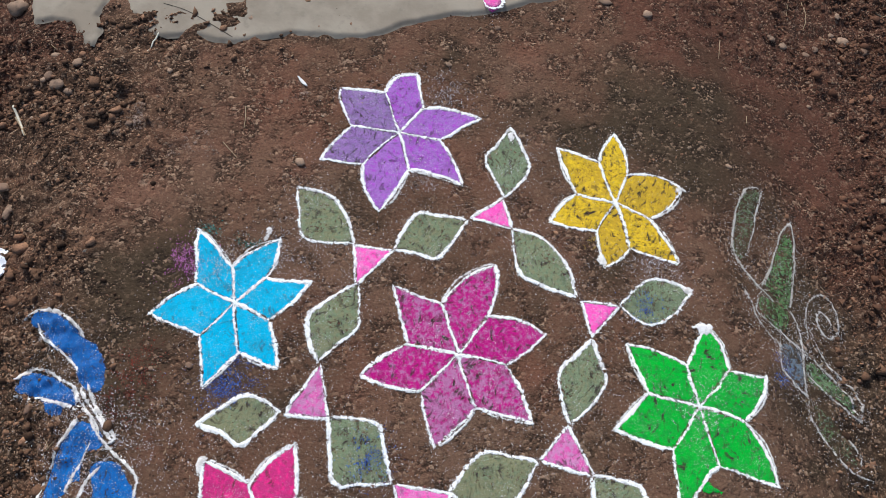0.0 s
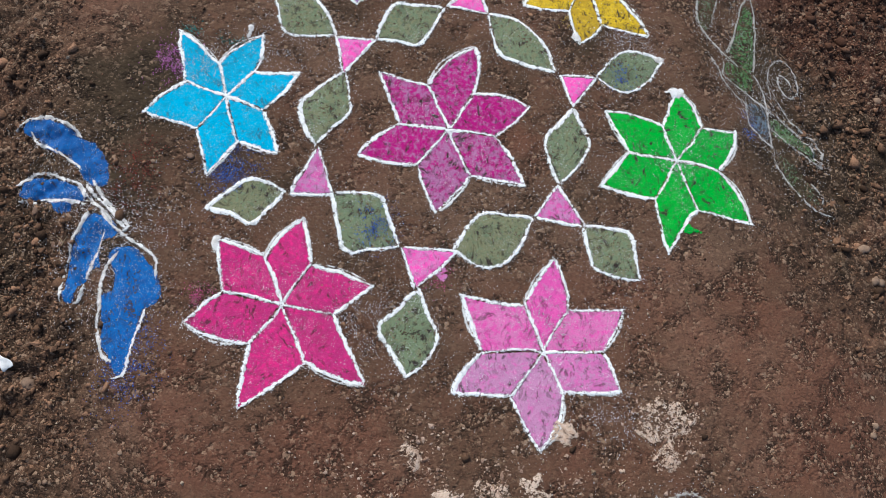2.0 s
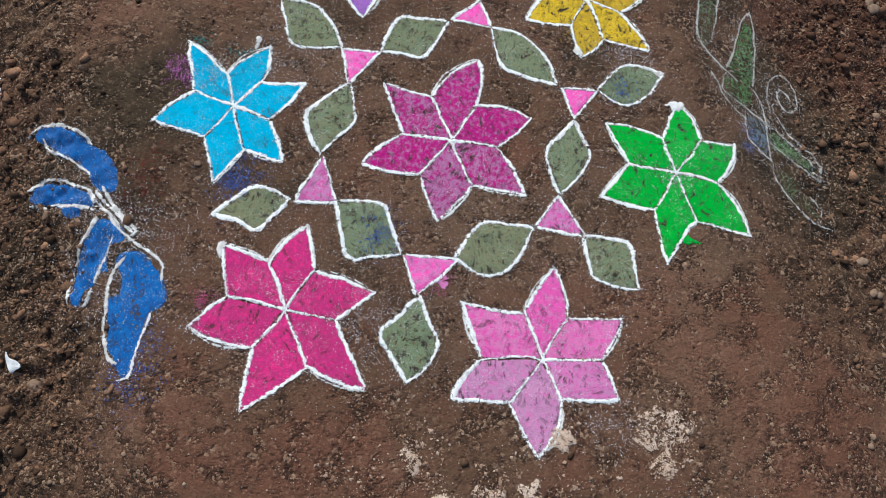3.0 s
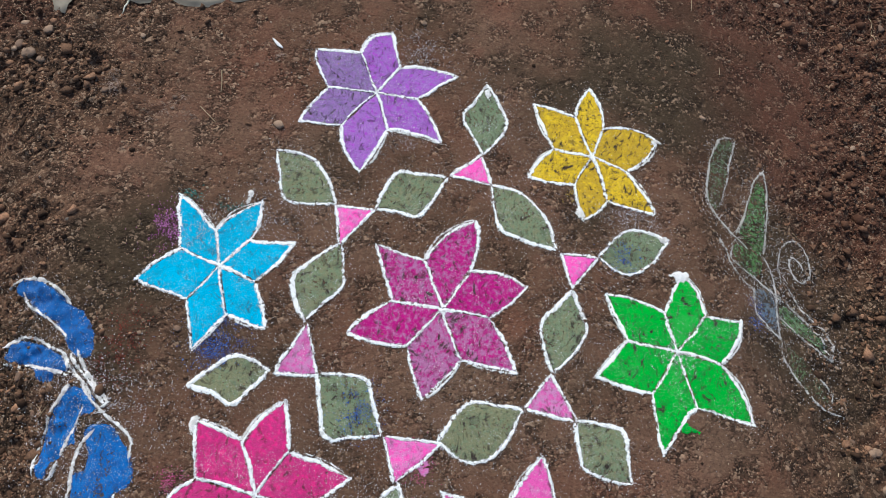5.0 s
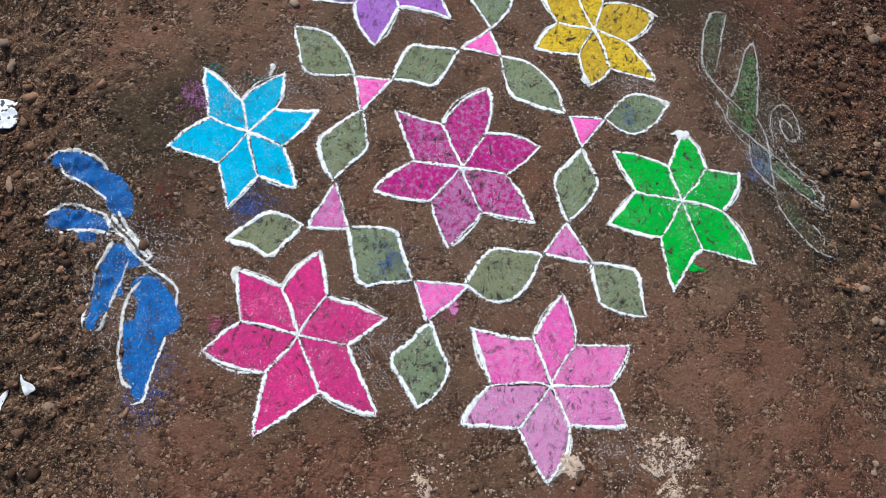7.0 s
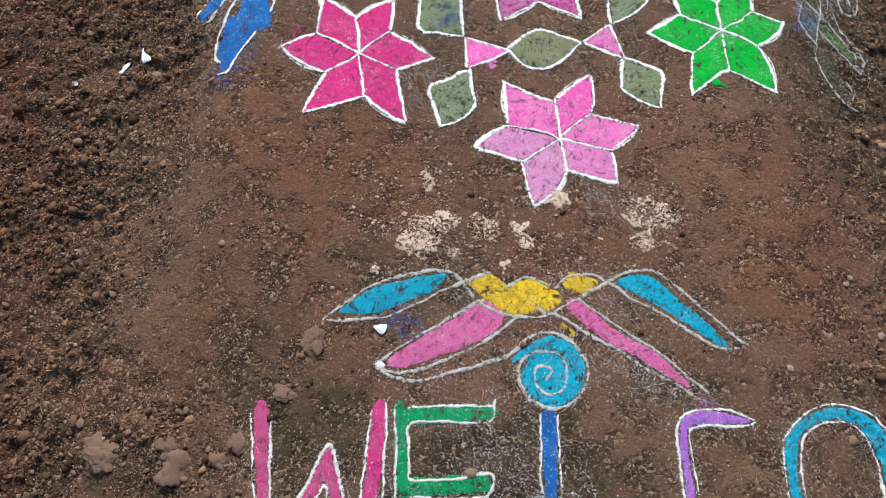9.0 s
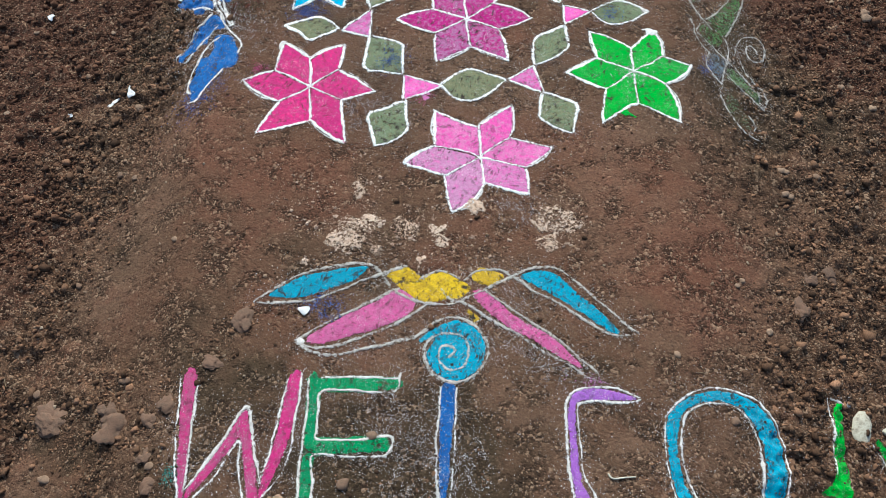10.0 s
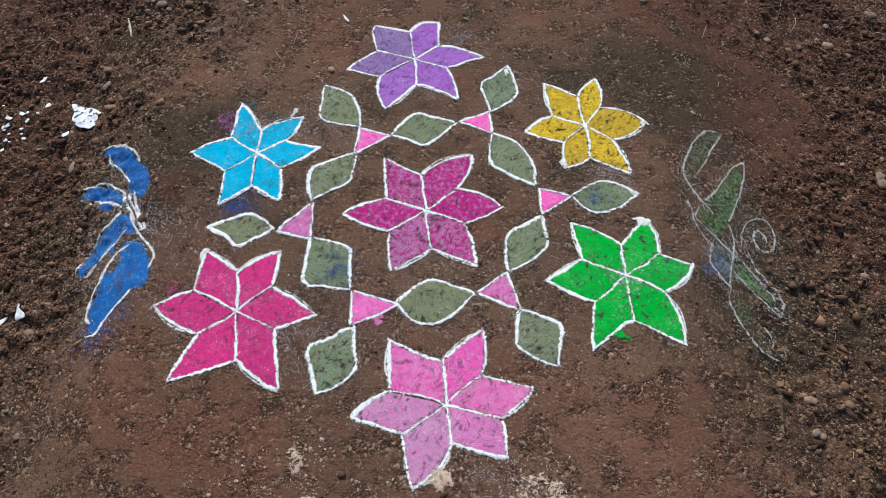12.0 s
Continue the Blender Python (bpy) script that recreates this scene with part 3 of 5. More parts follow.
rangoli_star(PETALS["light_pink"], "light pink", (0.273, -0.495), [(153, 0.216, -0.05), (117, 0.110, 0.04), (88, 0.214, 0.07), (65, 0.113, -0.02), (35, 0.212, 0.04), (8, 0.132, 0.02), (340, 0.189, 0.01), (301, 0.097, 0.11), (273, 0.209, 0.03), (240, 0.122, 0.00), (213, 0.216, 0.08), (190, 0.134, 0.01)])
# twelve pointed leaves round the middle star: one edge, then the other
rangoli_leaf([(-0.003, 0.651), (0.041, 0.593), (0.068, 0.541), (0.049, 0.475), (0.025, 0.435)], [(-0.003, 0.651), (-0.027, 0.584), (-0.045, 0.536), (-0.014, 0.485), (0.025, 0.435)])
rangoli_leaf([(-0.477, 0.312), (-0.435, 0.318), (-0.376, 0.303), (-0.331, 0.258), (-0.302, 0.203)], [(-0.477, 0.312), (-0.450, 0.243), (-0.423, 0.188), (-0.363, 0.187), (-0.302, 0.203)])
rangoli_leaf([(-0.204, 0.216), (-0.196, 0.270), (-0.176, 0.326), (-0.116, 0.339), (-0.054, 0.347)], [(-0.204, 0.216), (-0.155, 0.219), (-0.101, 0.220), (-0.074, 0.281), (-0.054, 0.347)])
rangoli_leaf([(0.059, 0.352), (0.126, 0.352), (0.182, 0.318), (0.220, 0.270), (0.245, 0.213)], [(0.059, 0.352), (0.077, 0.290), (0.108, 0.232), (0.175, 0.217), (0.245, 0.213)])
rangoli_leaf([(0.351, 0.218), (0.383, 0.277), (0.420, 0.311), (0.474, 0.314), (0.518, 0.302)], [(0.351, 0.218), (0.392, 0.193), (0.439, 0.193), (0.482, 0.235), (0.518, 0.302)])
rangoli_leaf([(-0.264, 0.104), (-0.240, 0.041), (-0.236, -0.003), (-0.265, -0.051), (-0.294, -0.102)], [(-0.264, 0.104), (-0.312, 0.051), (-0.347, -0.004), (-0.327, -0.062), (-0.294, -0.102)])
rangoli_leaf([(0.296, 0.114), (0.322, 0.068), (0.342, 0.021), (0.316, -0.042), (0.277, -0.093)], [(0.296, 0.114), (0.267, 0.070), (0.237, 0.023), (0.250, -0.043), (0.277, -0.093)])
rangoli_leaf([(-0.339, -0.227), (-0.367, -0.276), (-0.396, -0.316), (-0.444, -0.298), (-0.499, -0.297)], [(-0.339, -0.227), (-0.387, -0.210), (-0.428, -0.214), (-0.464, -0.256), (-0.499, -0.297)])
rangoli_leaf([(-0.240, -0.209), (-0.186, -0.200), (-0.127, -0.200), (-0.100, -0.250), (-0.070, -0.311)], [(-0.240, -0.209), (-0.218, -0.264), (-0.189, -0.339), (-0.134, -0.330), (-0.070, -0.311)])
rangoli_leaf([(-0.010, -0.399), (0.014, -0.450), (0.043, -0.504), (0.021, -0.561), (-0.013, -0.594)], [(-0.010, -0.399), (-0.057, -0.460), (-0.086, -0.498), (-0.048, -0.550), (-0.013, -0.594)])
rangoli_leaf([(0.053, -0.297), (0.077, -0.237), (0.109, -0.198), (0.167, -0.194), (0.226, -0.189)], [(0.053, -0.297), (0.101, -0.325), (0.145, -0.324), (0.189, -0.284), (0.226, -0.189)])
rangoli_leaf([(0.342, -0.189), (0.394, -0.185), (0.451, -0.188), (0.468, -0.243), (0.482, -0.298)], [(0.342, -0.189), (0.356, -0.242), (0.374, -0.285), (0.427, -0.300), (0.482, -0.298)])
# six small triangles that join the leaves
rangoli_triangle((-0.302, 0.200), (-0.207, 0.212), (-0.265, 0.099), TRI_PINK)
rangoli_triangle((-0.047, 0.352), (0.020, 0.432), (0.059, 0.352), TRI_PINK)
rangoli_triangle((0.258, 0.206), (0.347, 0.216), (0.295, 0.122), TRI_PINK)
rangoli_triangle((-0.287, -0.103), (-0.329, -0.230), (-0.235, -0.215), DUSTY_TRI)
rangoli_triangle((-0.065, -0.309), (0.063, -0.300), (-0.019, -0.402), TRI_PINK)
rangoli_triangle((0.274, -0.094), (0.225, -0.187), (0.346, -0.189), DUSTY_TRI)
drawing("rangoli_plant", "blue powder leaf spray with broken white outlines on soil", "powder drawing", [
    (BLUE, [(-0.958, -0.151), (-0.939, -0.127), (-0.889, -0.135), (-0.837, -0.157), (-0.805, -0.177), (-0.770, -0.186), (-0.733, -0.223), (-0.715, -0.270), (-0.733, -0.287), (-0.772, -0.269), (-0.793, -0.244), (-0.829, -0.218), (-0.873, -0.210), (-0.919, -0.173), (-0.941, -0.168)]),
    (BLUE, [(-0.921, -0.290), (-0.906, -0.269), (-0.851, -0.269), (-0.803, -0.282), (-0.773, -0.292), (-0.754, -0.318), (-0.790, -0.325), (-0.783, -0.341), (-0.812, -0.350), (-0.842, -0.324), (-0.891, -0.317), (-0.917, -0.312)]),
    (BLUE, [(-0.740, -0.351), (-0.706, -0.346), (-0.668, -0.371), (-0.670, -0.394), (-0.694, -0.403), (-0.692, -0.444), (-0.685, -0.458), (-0.709, -0.469), (-0.710, -0.493), (-0.724, -0.504), (-0.732, -0.536), (-0.753, -0.534), (-0.762, -0.480), (-0.763, -0.432), (-0.753, -0.384)]),
    (BLUE, [(-0.663, -0.419), (-0.622, -0.410), (-0.592, -0.431), (-0.559, -0.464), (-0.542, -0.499), (-0.549, -0.523), (-0.566, -0.535), (-0.574, -0.561), (-0.572, -0.602), (-0.579, -0.650), (-0.581, -0.673), (-0.601, -0.672), (-0.623, -0.641), (-0.645, -0.620), (-0.654, -0.573), (-0.669, -0.518), (-0.646, -0.507), (-0.649, -0.471), (-0.658, -0.460), (-0.671, -0.436)]),
], [
    [(-0.977, -0.158), (-0.957, -0.138), (-0.924, -0.128), (-0.866, -0.138), (-0.821, -0.161), (-0.799, -0.177)],
    [(-0.935, -0.162), (-0.916, -0.183), (-0.876, -0.203), (-0.835, -0.219), (-0.802, -0.237), (-0.780, -0.254)],
    [(-0.935, -0.289), (-0.907, -0.264), (-0.862, -0.260), (-0.812, -0.274), (-0.782, -0.281), (-0.755, -0.314)],
    [(-0.919, -0.324), (-0.851, -0.319), (-0.784, -0.323), (-0.749, -0.326)],
    [(-0.740, -0.342), (-0.754, -0.379), (-0.764, -0.422), (-0.771, -0.461), (-0.769, -0.507), (-0.764, -0.535)],
    [(-0.693, -0.381), (-0.697, -0.418), (-0.705, -0.457), (-0.711, -0.487)],
    [(-0.715, -0.499), (-0.721, -0.529), (-0.729, -0.536)],
    [(-0.763, -0.281), (-0.735, -0.305), (-0.701, -0.330), (-0.668, -0.358), (-0.648, -0.372)],
    [(-0.759, -0.315), (-0.721, -0.329), (-0.694, -0.355), (-0.663, -0.377), (-0.626, -0.397), (-0.591, -0.412), (-0.567, -0.433), (-0.564, -0.465)],
    [(-0.753, -0.267), (-0.713, -0.311), (-0.676, -0.343), (-0.649, -0.368), (-0.658, -0.379)],
    [(-0.772, -0.295), (-0.735, -0.321), (-0.705, -0.340), (-0.683, -0.361)],
    [(-0.654, -0.422), (-0.666, -0.454), (-0.672, -0.491), (-0.666, -0.539), (-0.662, -0.585), (-0.640, -0.637), (-0.613, -0.650)],
    [(-0.564, -0.531), (-0.568, -0.560), (-0.572, -0.602), (-0.576, -0.644), (-0.581, -0.673), (-0.605, -0.681)],
], 0.0030, CHALK, 0.000)
drawing("rangoli_plant", "thin olive-green powder creeper with faint curled tendril", "powder drawing", [
    (FAINT_OLIVE, [(0.627, 0.622), (0.677, 0.667), (0.678, 0.607), (0.661, 0.510), (0.647, 0.436), (0.618, 0.459), (0.614, 0.526)]),
    (LEAF_GREEN, [(0.764, 0.563), (0.786, 0.528), (0.784, 0.424), (0.772, 0.338), (0.740, 0.358), (0.707, 0.385), (0.727, 0.469)]),
    (LEAF_GREEN, [(0.692, 0.347), (0.732, 0.346), (0.772, 0.330), (0.764, 0.280), (0.725, 0.281), (0.693, 0.316)]),
    (SLATE, [(0.757, 0.239), (0.804, 0.233), (0.818, 0.143), (0.780, 0.158), (0.757, 0.187)]),
    (LEAF_GREEN, [(0.827, 0.219), (0.874, 0.198), (0.944, 0.156), (0.950, 0.122), (0.888, 0.145), (0.830, 0.168)]),
    (FAINT_OLIVE, [(0.841, 0.108), (0.886, 0.087), (0.931, 0.040), (0.952, -0.001), (0.906, 0.005), (0.862, 0.045)]),
], [
    [(0.685, 0.680), (0.643, 0.657), (0.620, 0.591), (0.612, 0.508), (0.614, 0.449), (0.643, 0.410), (0.684, 0.376), (0.732, 0.346)],
    [(0.685, 0.676), (0.686, 0.657), (0.675, 0.588), (0.664, 0.512), (0.653, 0.456)],
    [(0.776, 0.605), (0.747, 0.556), (0.731, 0.487), (0.712, 0.412), (0.699, 0.382)],
    [(0.776, 0.605), (0.781, 0.579), (0.789, 0.512), (0.786, 0.425), (0.777, 0.348)],
    [(0.646, 0.354), (0.678, 0.310), (0.686, 0.290), (0.718, 0.255), (0.749, 0.236)],
    [(0.692, 0.355), (0.683, 0.304), (0.725, 0.281), (0.780, 0.255), (0.827, 0.234)],
    [(0.776, 0.336), (0.804, 0.287), (0.812, 0.228), (0.818, 0.143), (0.826, 0.124)],
    [(0.749, 0.251), (0.754, 0.178), (0.780, 0.151), (0.823, 0.123)],
    [(0.812, 0.236), (0.875, 0.206), (0.921, 0.178), (0.958, 0.125), (0.968, 0.107)],
    [(0.844, 0.271), (0.883, 0.224), (0.937, 0.183), (0.967, 0.149), (0.973, 0.109)],
    [(0.819, 0.186), (0.873, 0.147), (0.934, 0.117), (0.965, 0.109)],
    [(0.823, 0.123), (0.833, 0.077), (0.869, 0.034), (0.899, 0.003), (0.943, -0.023), (0.988, -0.027)],
    [(0.931, 0.054), (0.961, 0.022), (0.962, -0.004)],
    [(0.828, 0.280), (0.821, 0.349), (0.847, 0.407), (0.889, 0.415), (0.913, 0.375), (0.914, 0.327), (0.885, 0.301), (0.858, 0.323), (0.859, 0.363), (0.879, 0.362), (0.892, 0.338)],
], 0.0022, FAINT, 0.000)
drawing("rangoli_ribbon", "cyan, rose and yellow powder ribbon above the lettering", "powder drawing", [
    (TEAL_CYAN, [(-0.023, -1.134), (0.025, -1.057), (0.087, -1.004), (0.143, -0.964), (0.166, -0.957), (0.148, -1.008), (0.092, -1.072), (0.053, -1.110), (-0.006, -1.137)]),
    (ROSE, [(0.126, -1.197), (0.172, -1.116), (0.223, -1.041), (0.260, -0.981), (0.314, -0.986), (0.319, -1.032), (0.275, -1.093), (0.197, -1.168), (0.157, -1.202)]),
    (YELLOW, [(0.213, -0.949), (0.253, -0.913), (0.302, -0.924), (0.365, -0.937), (0.386, -0.952), (0.341, -0.982), (0.299, -0.985), (0.256, -0.971)]),
    (YELLOW, [(0.302, -0.924), (0.342, -0.881), (0.385, -0.886), (0.427, -0.892), (0.420, -0.929), (0.380, -0.955), (0.347, -0.946)]),
    (YELLOW, [(0.415, -0.863), (0.424, -0.829), (0.459, -0.825), (0.490, -0.828), (0.474, -0.864), (0.442, -0.876)]),
    (TEAL_CYAN, [(0.527, -0.811), (0.564, -0.771), (0.612, -0.762), (0.670, -0.787), (0.751, -0.816), (0.808, -0.846), (0.791, -0.858), (0.716, -0.841), (0.640, -0.826), (0.581, -0.820)]),
    (ROSE, [(0.444, -0.917), (0.448, -0.890), (0.493, -0.895), (0.574, -0.923), (0.661, -0.931), (0.741, -0.965), (0.759, -0.979), (0.703, -0.974), (0.630, -0.961), (0.543, -0.953)]),
    (YELLOW, [(0.443, -0.959), (0.459, -0.956), (0.484, -0.965), (0.474, -0.977)]),
], [
    [(-0.043, -1.172), (-0.025, -1.131), (0.005, -1.074), (0.061, -1.011), (0.127, -0.963), (0.171, -0.946), (0.207, -0.960), (0.256, -0.988), (0.329, -0.987), (0.402, -0.957), (0.441, -0.910), (0.470, -0.872), (0.508, -0.819), (0.549, -0.771), (0.600, -0.747), (0.631, -0.753), (0.695, -0.775), (0.775, -0.805), (0.831, -0.828), (0.852, -0.829)],
    [(-0.040, -1.170), (0.037, -1.135), (0.090, -1.098), (0.136, -1.043), (0.181, -0.984), (0.231, -0.932), (0.251, -0.910)],
    [(0.104, -1.218), (0.136, -1.160), (0.186, -1.086), (0.230, -1.025), (0.265, -0.975)],
    [(0.109, -1.220), (0.162, -1.211), (0.213, -1.173), (0.278, -1.099), (0.322, -1.039), (0.349, -0.986)],
    [(0.297, -0.930), (0.330, -0.887), (0.378, -0.880), (0.401, -0.882), (0.417, -0.848), (0.464, -0.819), (0.508, -0.819), (0.571, -0.833), (0.645, -0.840), (0.720, -0.855), (0.792, -0.862), (0.836, -0.846)],
    [(0.454, -0.887), (0.525, -0.904), (0.601, -0.918), (0.675, -0.932), (0.753, -0.959), (0.799, -0.976)],
    [(0.356, -0.933), (0.398, -0.947), (0.439, -0.941), (0.502, -0.956), (0.574, -0.963), (0.649, -0.976), (0.719, -0.982), (0.777, -0.994), (0.803, -0.990)],
], 0.0027, FAINT, 0.000)
drawing("rangoli_spiral", "cyan powder spiral disc with a white curled line", "powder drawing", [
    (TEAL_CYAN, [(0.369, -1.089), (0.396, -1.029), (0.437, -0.991), (0.495, -0.995), (0.532, -1.029), (0.538, -1.081), (0.519, -1.127), (0.481, -1.152), (0.428, -1.138), (0.403, -1.104), (0.404, -1.065), (0.384, -1.085)]),
], [
    [(0.109, -1.220), (0.167, -1.223), (0.215, -1.205), (0.265, -1.164), (0.316, -1.121), (0.360, -1.077), (0.387, -1.025), (0.429, -0.988), (0.485, -0.988), (0.530, -1.023), (0.542, -1.071), (0.524, -1.124), (0.481, -1.152), (0.434, -1.143), (0.398, -1.107), (0.398, -1.068), (0.428, -1.038), (0.467, -1.031), (0.493, -1.055), (0.500, -1.098), (0.476, -1.124), (0.444, -1.113), (0.432, -1.083), (0.446, -1.066), (0.466, -1.072), (0.459, -1.098)],
], 0.0030, FAINT, 0.002)
drawing("letter_w", "deep pink powder letter W outlined in white", "letter", [
    (LETTER_PINK, [(-0.089, -1.406), (-0.057, -1.394), (0.000, -1.501), (0.072, -1.627), (0.082, -1.665), (0.013, -1.575)]),
    (LETTER_PINK, [(0.074, -1.626), (0.087, -1.533), (0.091, -1.421), (0.118, -1.450), (0.107, -1.567), (0.088, -1.645)]),
    (LETTER_PINK, [(0.110, -1.467), (0.095, -1.422), (0.128, -1.446), (0.175, -1.505), (0.214, -1.552), (0.240, -1.591), (0.219, -1.600), (0.165, -1.535)]),
    (LETTER_PINK, [(0.213, -1.546), (0.189, -1.446), (0.147, -1.325), (0.140, -1.292), (0.163, -1.281), (0.216, -1.406), (0.231, -1.487), (0.237, -1.579)]),
], [
    [(-0.089, -1.413), (-0.026, -1.525), (0.024, -1.595), (0.083, -1.671)],
    [(-0.048, -1.404), (0.002, -1.500), (0.060, -1.606), (0.075, -1.628), (0.086, -1.531), (0.091, -1.414), (0.129, -1.445), (0.177, -1.504), (0.216, -1.551)],
    [(0.085, -1.673), (0.115, -1.583), (0.120, -1.490), (0.157, -1.539), (0.209, -1.605)],
    [(0.213, -1.546), (0.180, -1.422), (0.140, -1.306)],
    [(0.218, -1.631), (0.230, -1.601), (0.240, -1.547), (0.241, -1.475), (0.198, -1.359), (0.164, -1.281)],
], 0.0021, CHALK, 0.001)
drawing("letter_e", "patchy dark green powder letter E outlined in white", "letter", [
    (DARK_GREEN, [(0.183, -1.287), (0.210, -1.275), (0.264, -1.385), (0.347, -1.556), (0.344, -1.576), (0.324, -1.566), (0.260, -1.440)]),
    (DARK_GREEN, [(0.196, -1.281), (0.369, -1.195), (0.379, -1.227), (0.225, -1.304)]),
    (DARK_GREEN, [(0.268, -1.410), (0.325, -1.378), (0.404, -1.333), (0.426, -1.339), (0.431, -1.364), (0.341, -1.411), (0.284, -1.443)]),
    (DARK_GREEN, [(0.383, -1.540), (0.392, -1.518), (0.405, -1.524), (0.412, -1.546), (0.391, -1.555)]),
    (DARK_GREEN, [(0.452, -1.524), (0.471, -1.483), (0.488, -1.487), (0.489, -1.508)]),
], [
    [(0.187, -1.285), (0.244, -1.408), (0.298, -1.528), (0.343, -1.612)],
    [(0.344, -1.613), (0.372, -1.581), (0.440, -1.539), (0.528, -1.497)],
    [(0.530, -1.502), (0.520, -1.480), (0.503, -1.469), (0.470, -1.480), (0.428, -1.514), (0.363, -1.549), (0.346, -1.544), (0.318, -1.493), (0.287, -1.442), (0.376, -1.402), (0.437, -1.368), (0.424, -1.327), (0.360, -1.367), (0.281, -1.407), (0.264, -1.385), (0.242, -1.339), (0.231, -1.301), (0.310, -1.261), (0.380, -1.229), (0.375, -1.177)],
    [(0.382, -1.192), (0.296, -1.230), (0.212, -1.271)],
], 0.0021, CHALK, 0.000)
drawing("letter_l", "blue powder letter L outlined in white", "letter", [
    (BLUE, [(0.474, -1.169), (0.507, -1.155), (0.552, -1.269), (0.608, -1.416), (0.625, -1.446), (0.717, -1.393), (0.806, -1.328), (0.821, -1.365), (0.726, -1.419), (0.648, -1.472), (0.624, -1.489), (0.582, -1.402), (0.524, -1.282)]),
], [
    [(0.477, -1.168), (0.519, -1.284), (0.579, -1.403), (0.620, -1.496), (0.698, -1.442), (0.769, -1.402), (0.828, -1.368), (0.816, -1.330)],
    [(0.507, -1.155), (0.552, -1.255), (0.597, -1.369), (0.623, -1.434), (0.687, -1.412), (0.756, -1.363), (0.806, -1.328)],
], 0.0021, CHALK, 0.001)
drawing("letter_c", "purple powder letter C outlined in white", "letter", [
    (LETTER_PURPLE, [(0.774, -1.026), (0.833, -1.001), (0.897, -0.991), (0.894, -1.003), (0.790, -1.055), (0.784, -1.080), (0.813, -1.152), (0.852, -1.229), (0.892, -1.264), (0.919, -1.291), (1.027, -1.235), (1.038, -1.265), (0.916, -1.323), (0.880, -1.308), (0.837, -1.249), (0.793, -1.161), (0.760, -1.076)]),
], [
    [(0.914, -0.988), (0.844, -0.993), (0.775, -1.029), (0.756, -1.063), (0.769, -1.115), (0.804, -1.197), (0.841, -1.261), (0.877, -1.315), (0.911, -1.328), (0.983, -1.300), (1.054, -1.265), (1.044, -1.228), (0.972, -1.260), (0.917, -1.285), (0.889, -1.252), (0.849, -1.217), (0.823, -1.161), (0.788, -1.085), (0.794, -1.056), (0.890, -1.012), (0.914, -0.991)],
], 0.0021, CHALK, 0.001)
drawing("letter_o", "cyan powder letter O with double white outline", "letter", [
    (TEAL_CYAN, [(0.975, -1.006), (1.004, -0.932), (1.070, -0.872), (1.148, -0.849), (1.215, -0.877), (1.264, -0.942), (1.287, -1.017), (1.291, -1.099), (1.254, -1.164), (1.180, -1.214), (1.101, -1.220), (1.041, -1.164), (1.001, -1.094)]),
], [
    [(0.975, -1.006), (1.004, -0.932), (1.070, -0.872), (1.148, -0.849), (1.215, -0.877), (1.264, -0.942), (1.287, -1.017), (1.291, -1.099), (1.254, -1.164), (1.180, -1.214), (1.101, -1.220), (1.041, -1.164), (1.001, -1.094), (0.975, -1.006)],
    [(1.017, -1.015), (1.020, -0.969), (1.079, -0.910), (1.136, -0.898), (1.189, -0.937), (1.224, -1.007), (1.236, -1.086), (1.215, -1.144), (1.178, -1.169), (1.124, -1.176), (1.066, -1.131), (1.030, -1.066), (1.017, -1.015)],
], 0.0021, CHALK, 0.006, hole=[(1.017, -1.015), (1.020, -0.969), (1.079, -0.910), (1.136, -0.898), (1.189, -0.937), (1.224, -1.007), (1.236, -1.086), (1.215, -1.144), (1.178, -1.169), (1.124, -1.176), (1.066, -1.131), (1.030, -1.066)])
drawing("letter_m", "bright green powder letter M, partly smeared", "letter", [
    (GREEN, [(1.354, -0.776), (1.370, -0.741), (1.401, -0.850), (1.430, -0.931), (1.467, -1.090), (1.439, -1.104), (1.407, -0.989), (1.366, -0.989), (1.389, -0.929)]),
    (GREEN, [(1.469, -0.796), (1.490, -0.785), (1.546, -0.828), (1.549, -0.850)]),
], [
    [(1.335, -0.744), (1.353, -0.794), (1.376, -0.864), (1.393, -0.927)],
    [(1.335, -0.744), (1.394, -0.736)],
    [(1.415, -1.000), (1.442, -1.103)],
    [(1.462, -0.800), (1.552, -0.873)],
], 0.0021, CHALK, 0.000)
# tops of a further line of strokes under the lettering
drawing("powder_stroke", "cyan powder stroke edged in white below the lettering", "powder drawing",
        [(CYAN, [(0.417, -1.655), (0.442, -1.631), (0.474, -1.620), (0.498, -1.618), (0.496, -1.640), (0.436, -1.667)])],
        [[(0.407, -1.659), (0.441, -1.629), (0.479, -1.617), (0.503, -1.616)]], 0.0021, CHALK)
drawing("powder_stroke", "dark green powder stroke edged in white below the lettering", "powder drawing",
        [(DARK_GREEN, [(0.721, -1.515), (0.744, -1.466), (0.788, -1.437), (0.835, -1.434), (0.875, -1.445), (0.861, -1.472), (0.793, -1.468), (0.749, -1.524)])],
        [[(0.715, -1.516), (0.743, -1.464), (0.787, -1.435), (0.837, -1.431), (0.880, -1.442)]], 0.0021, CHALK)
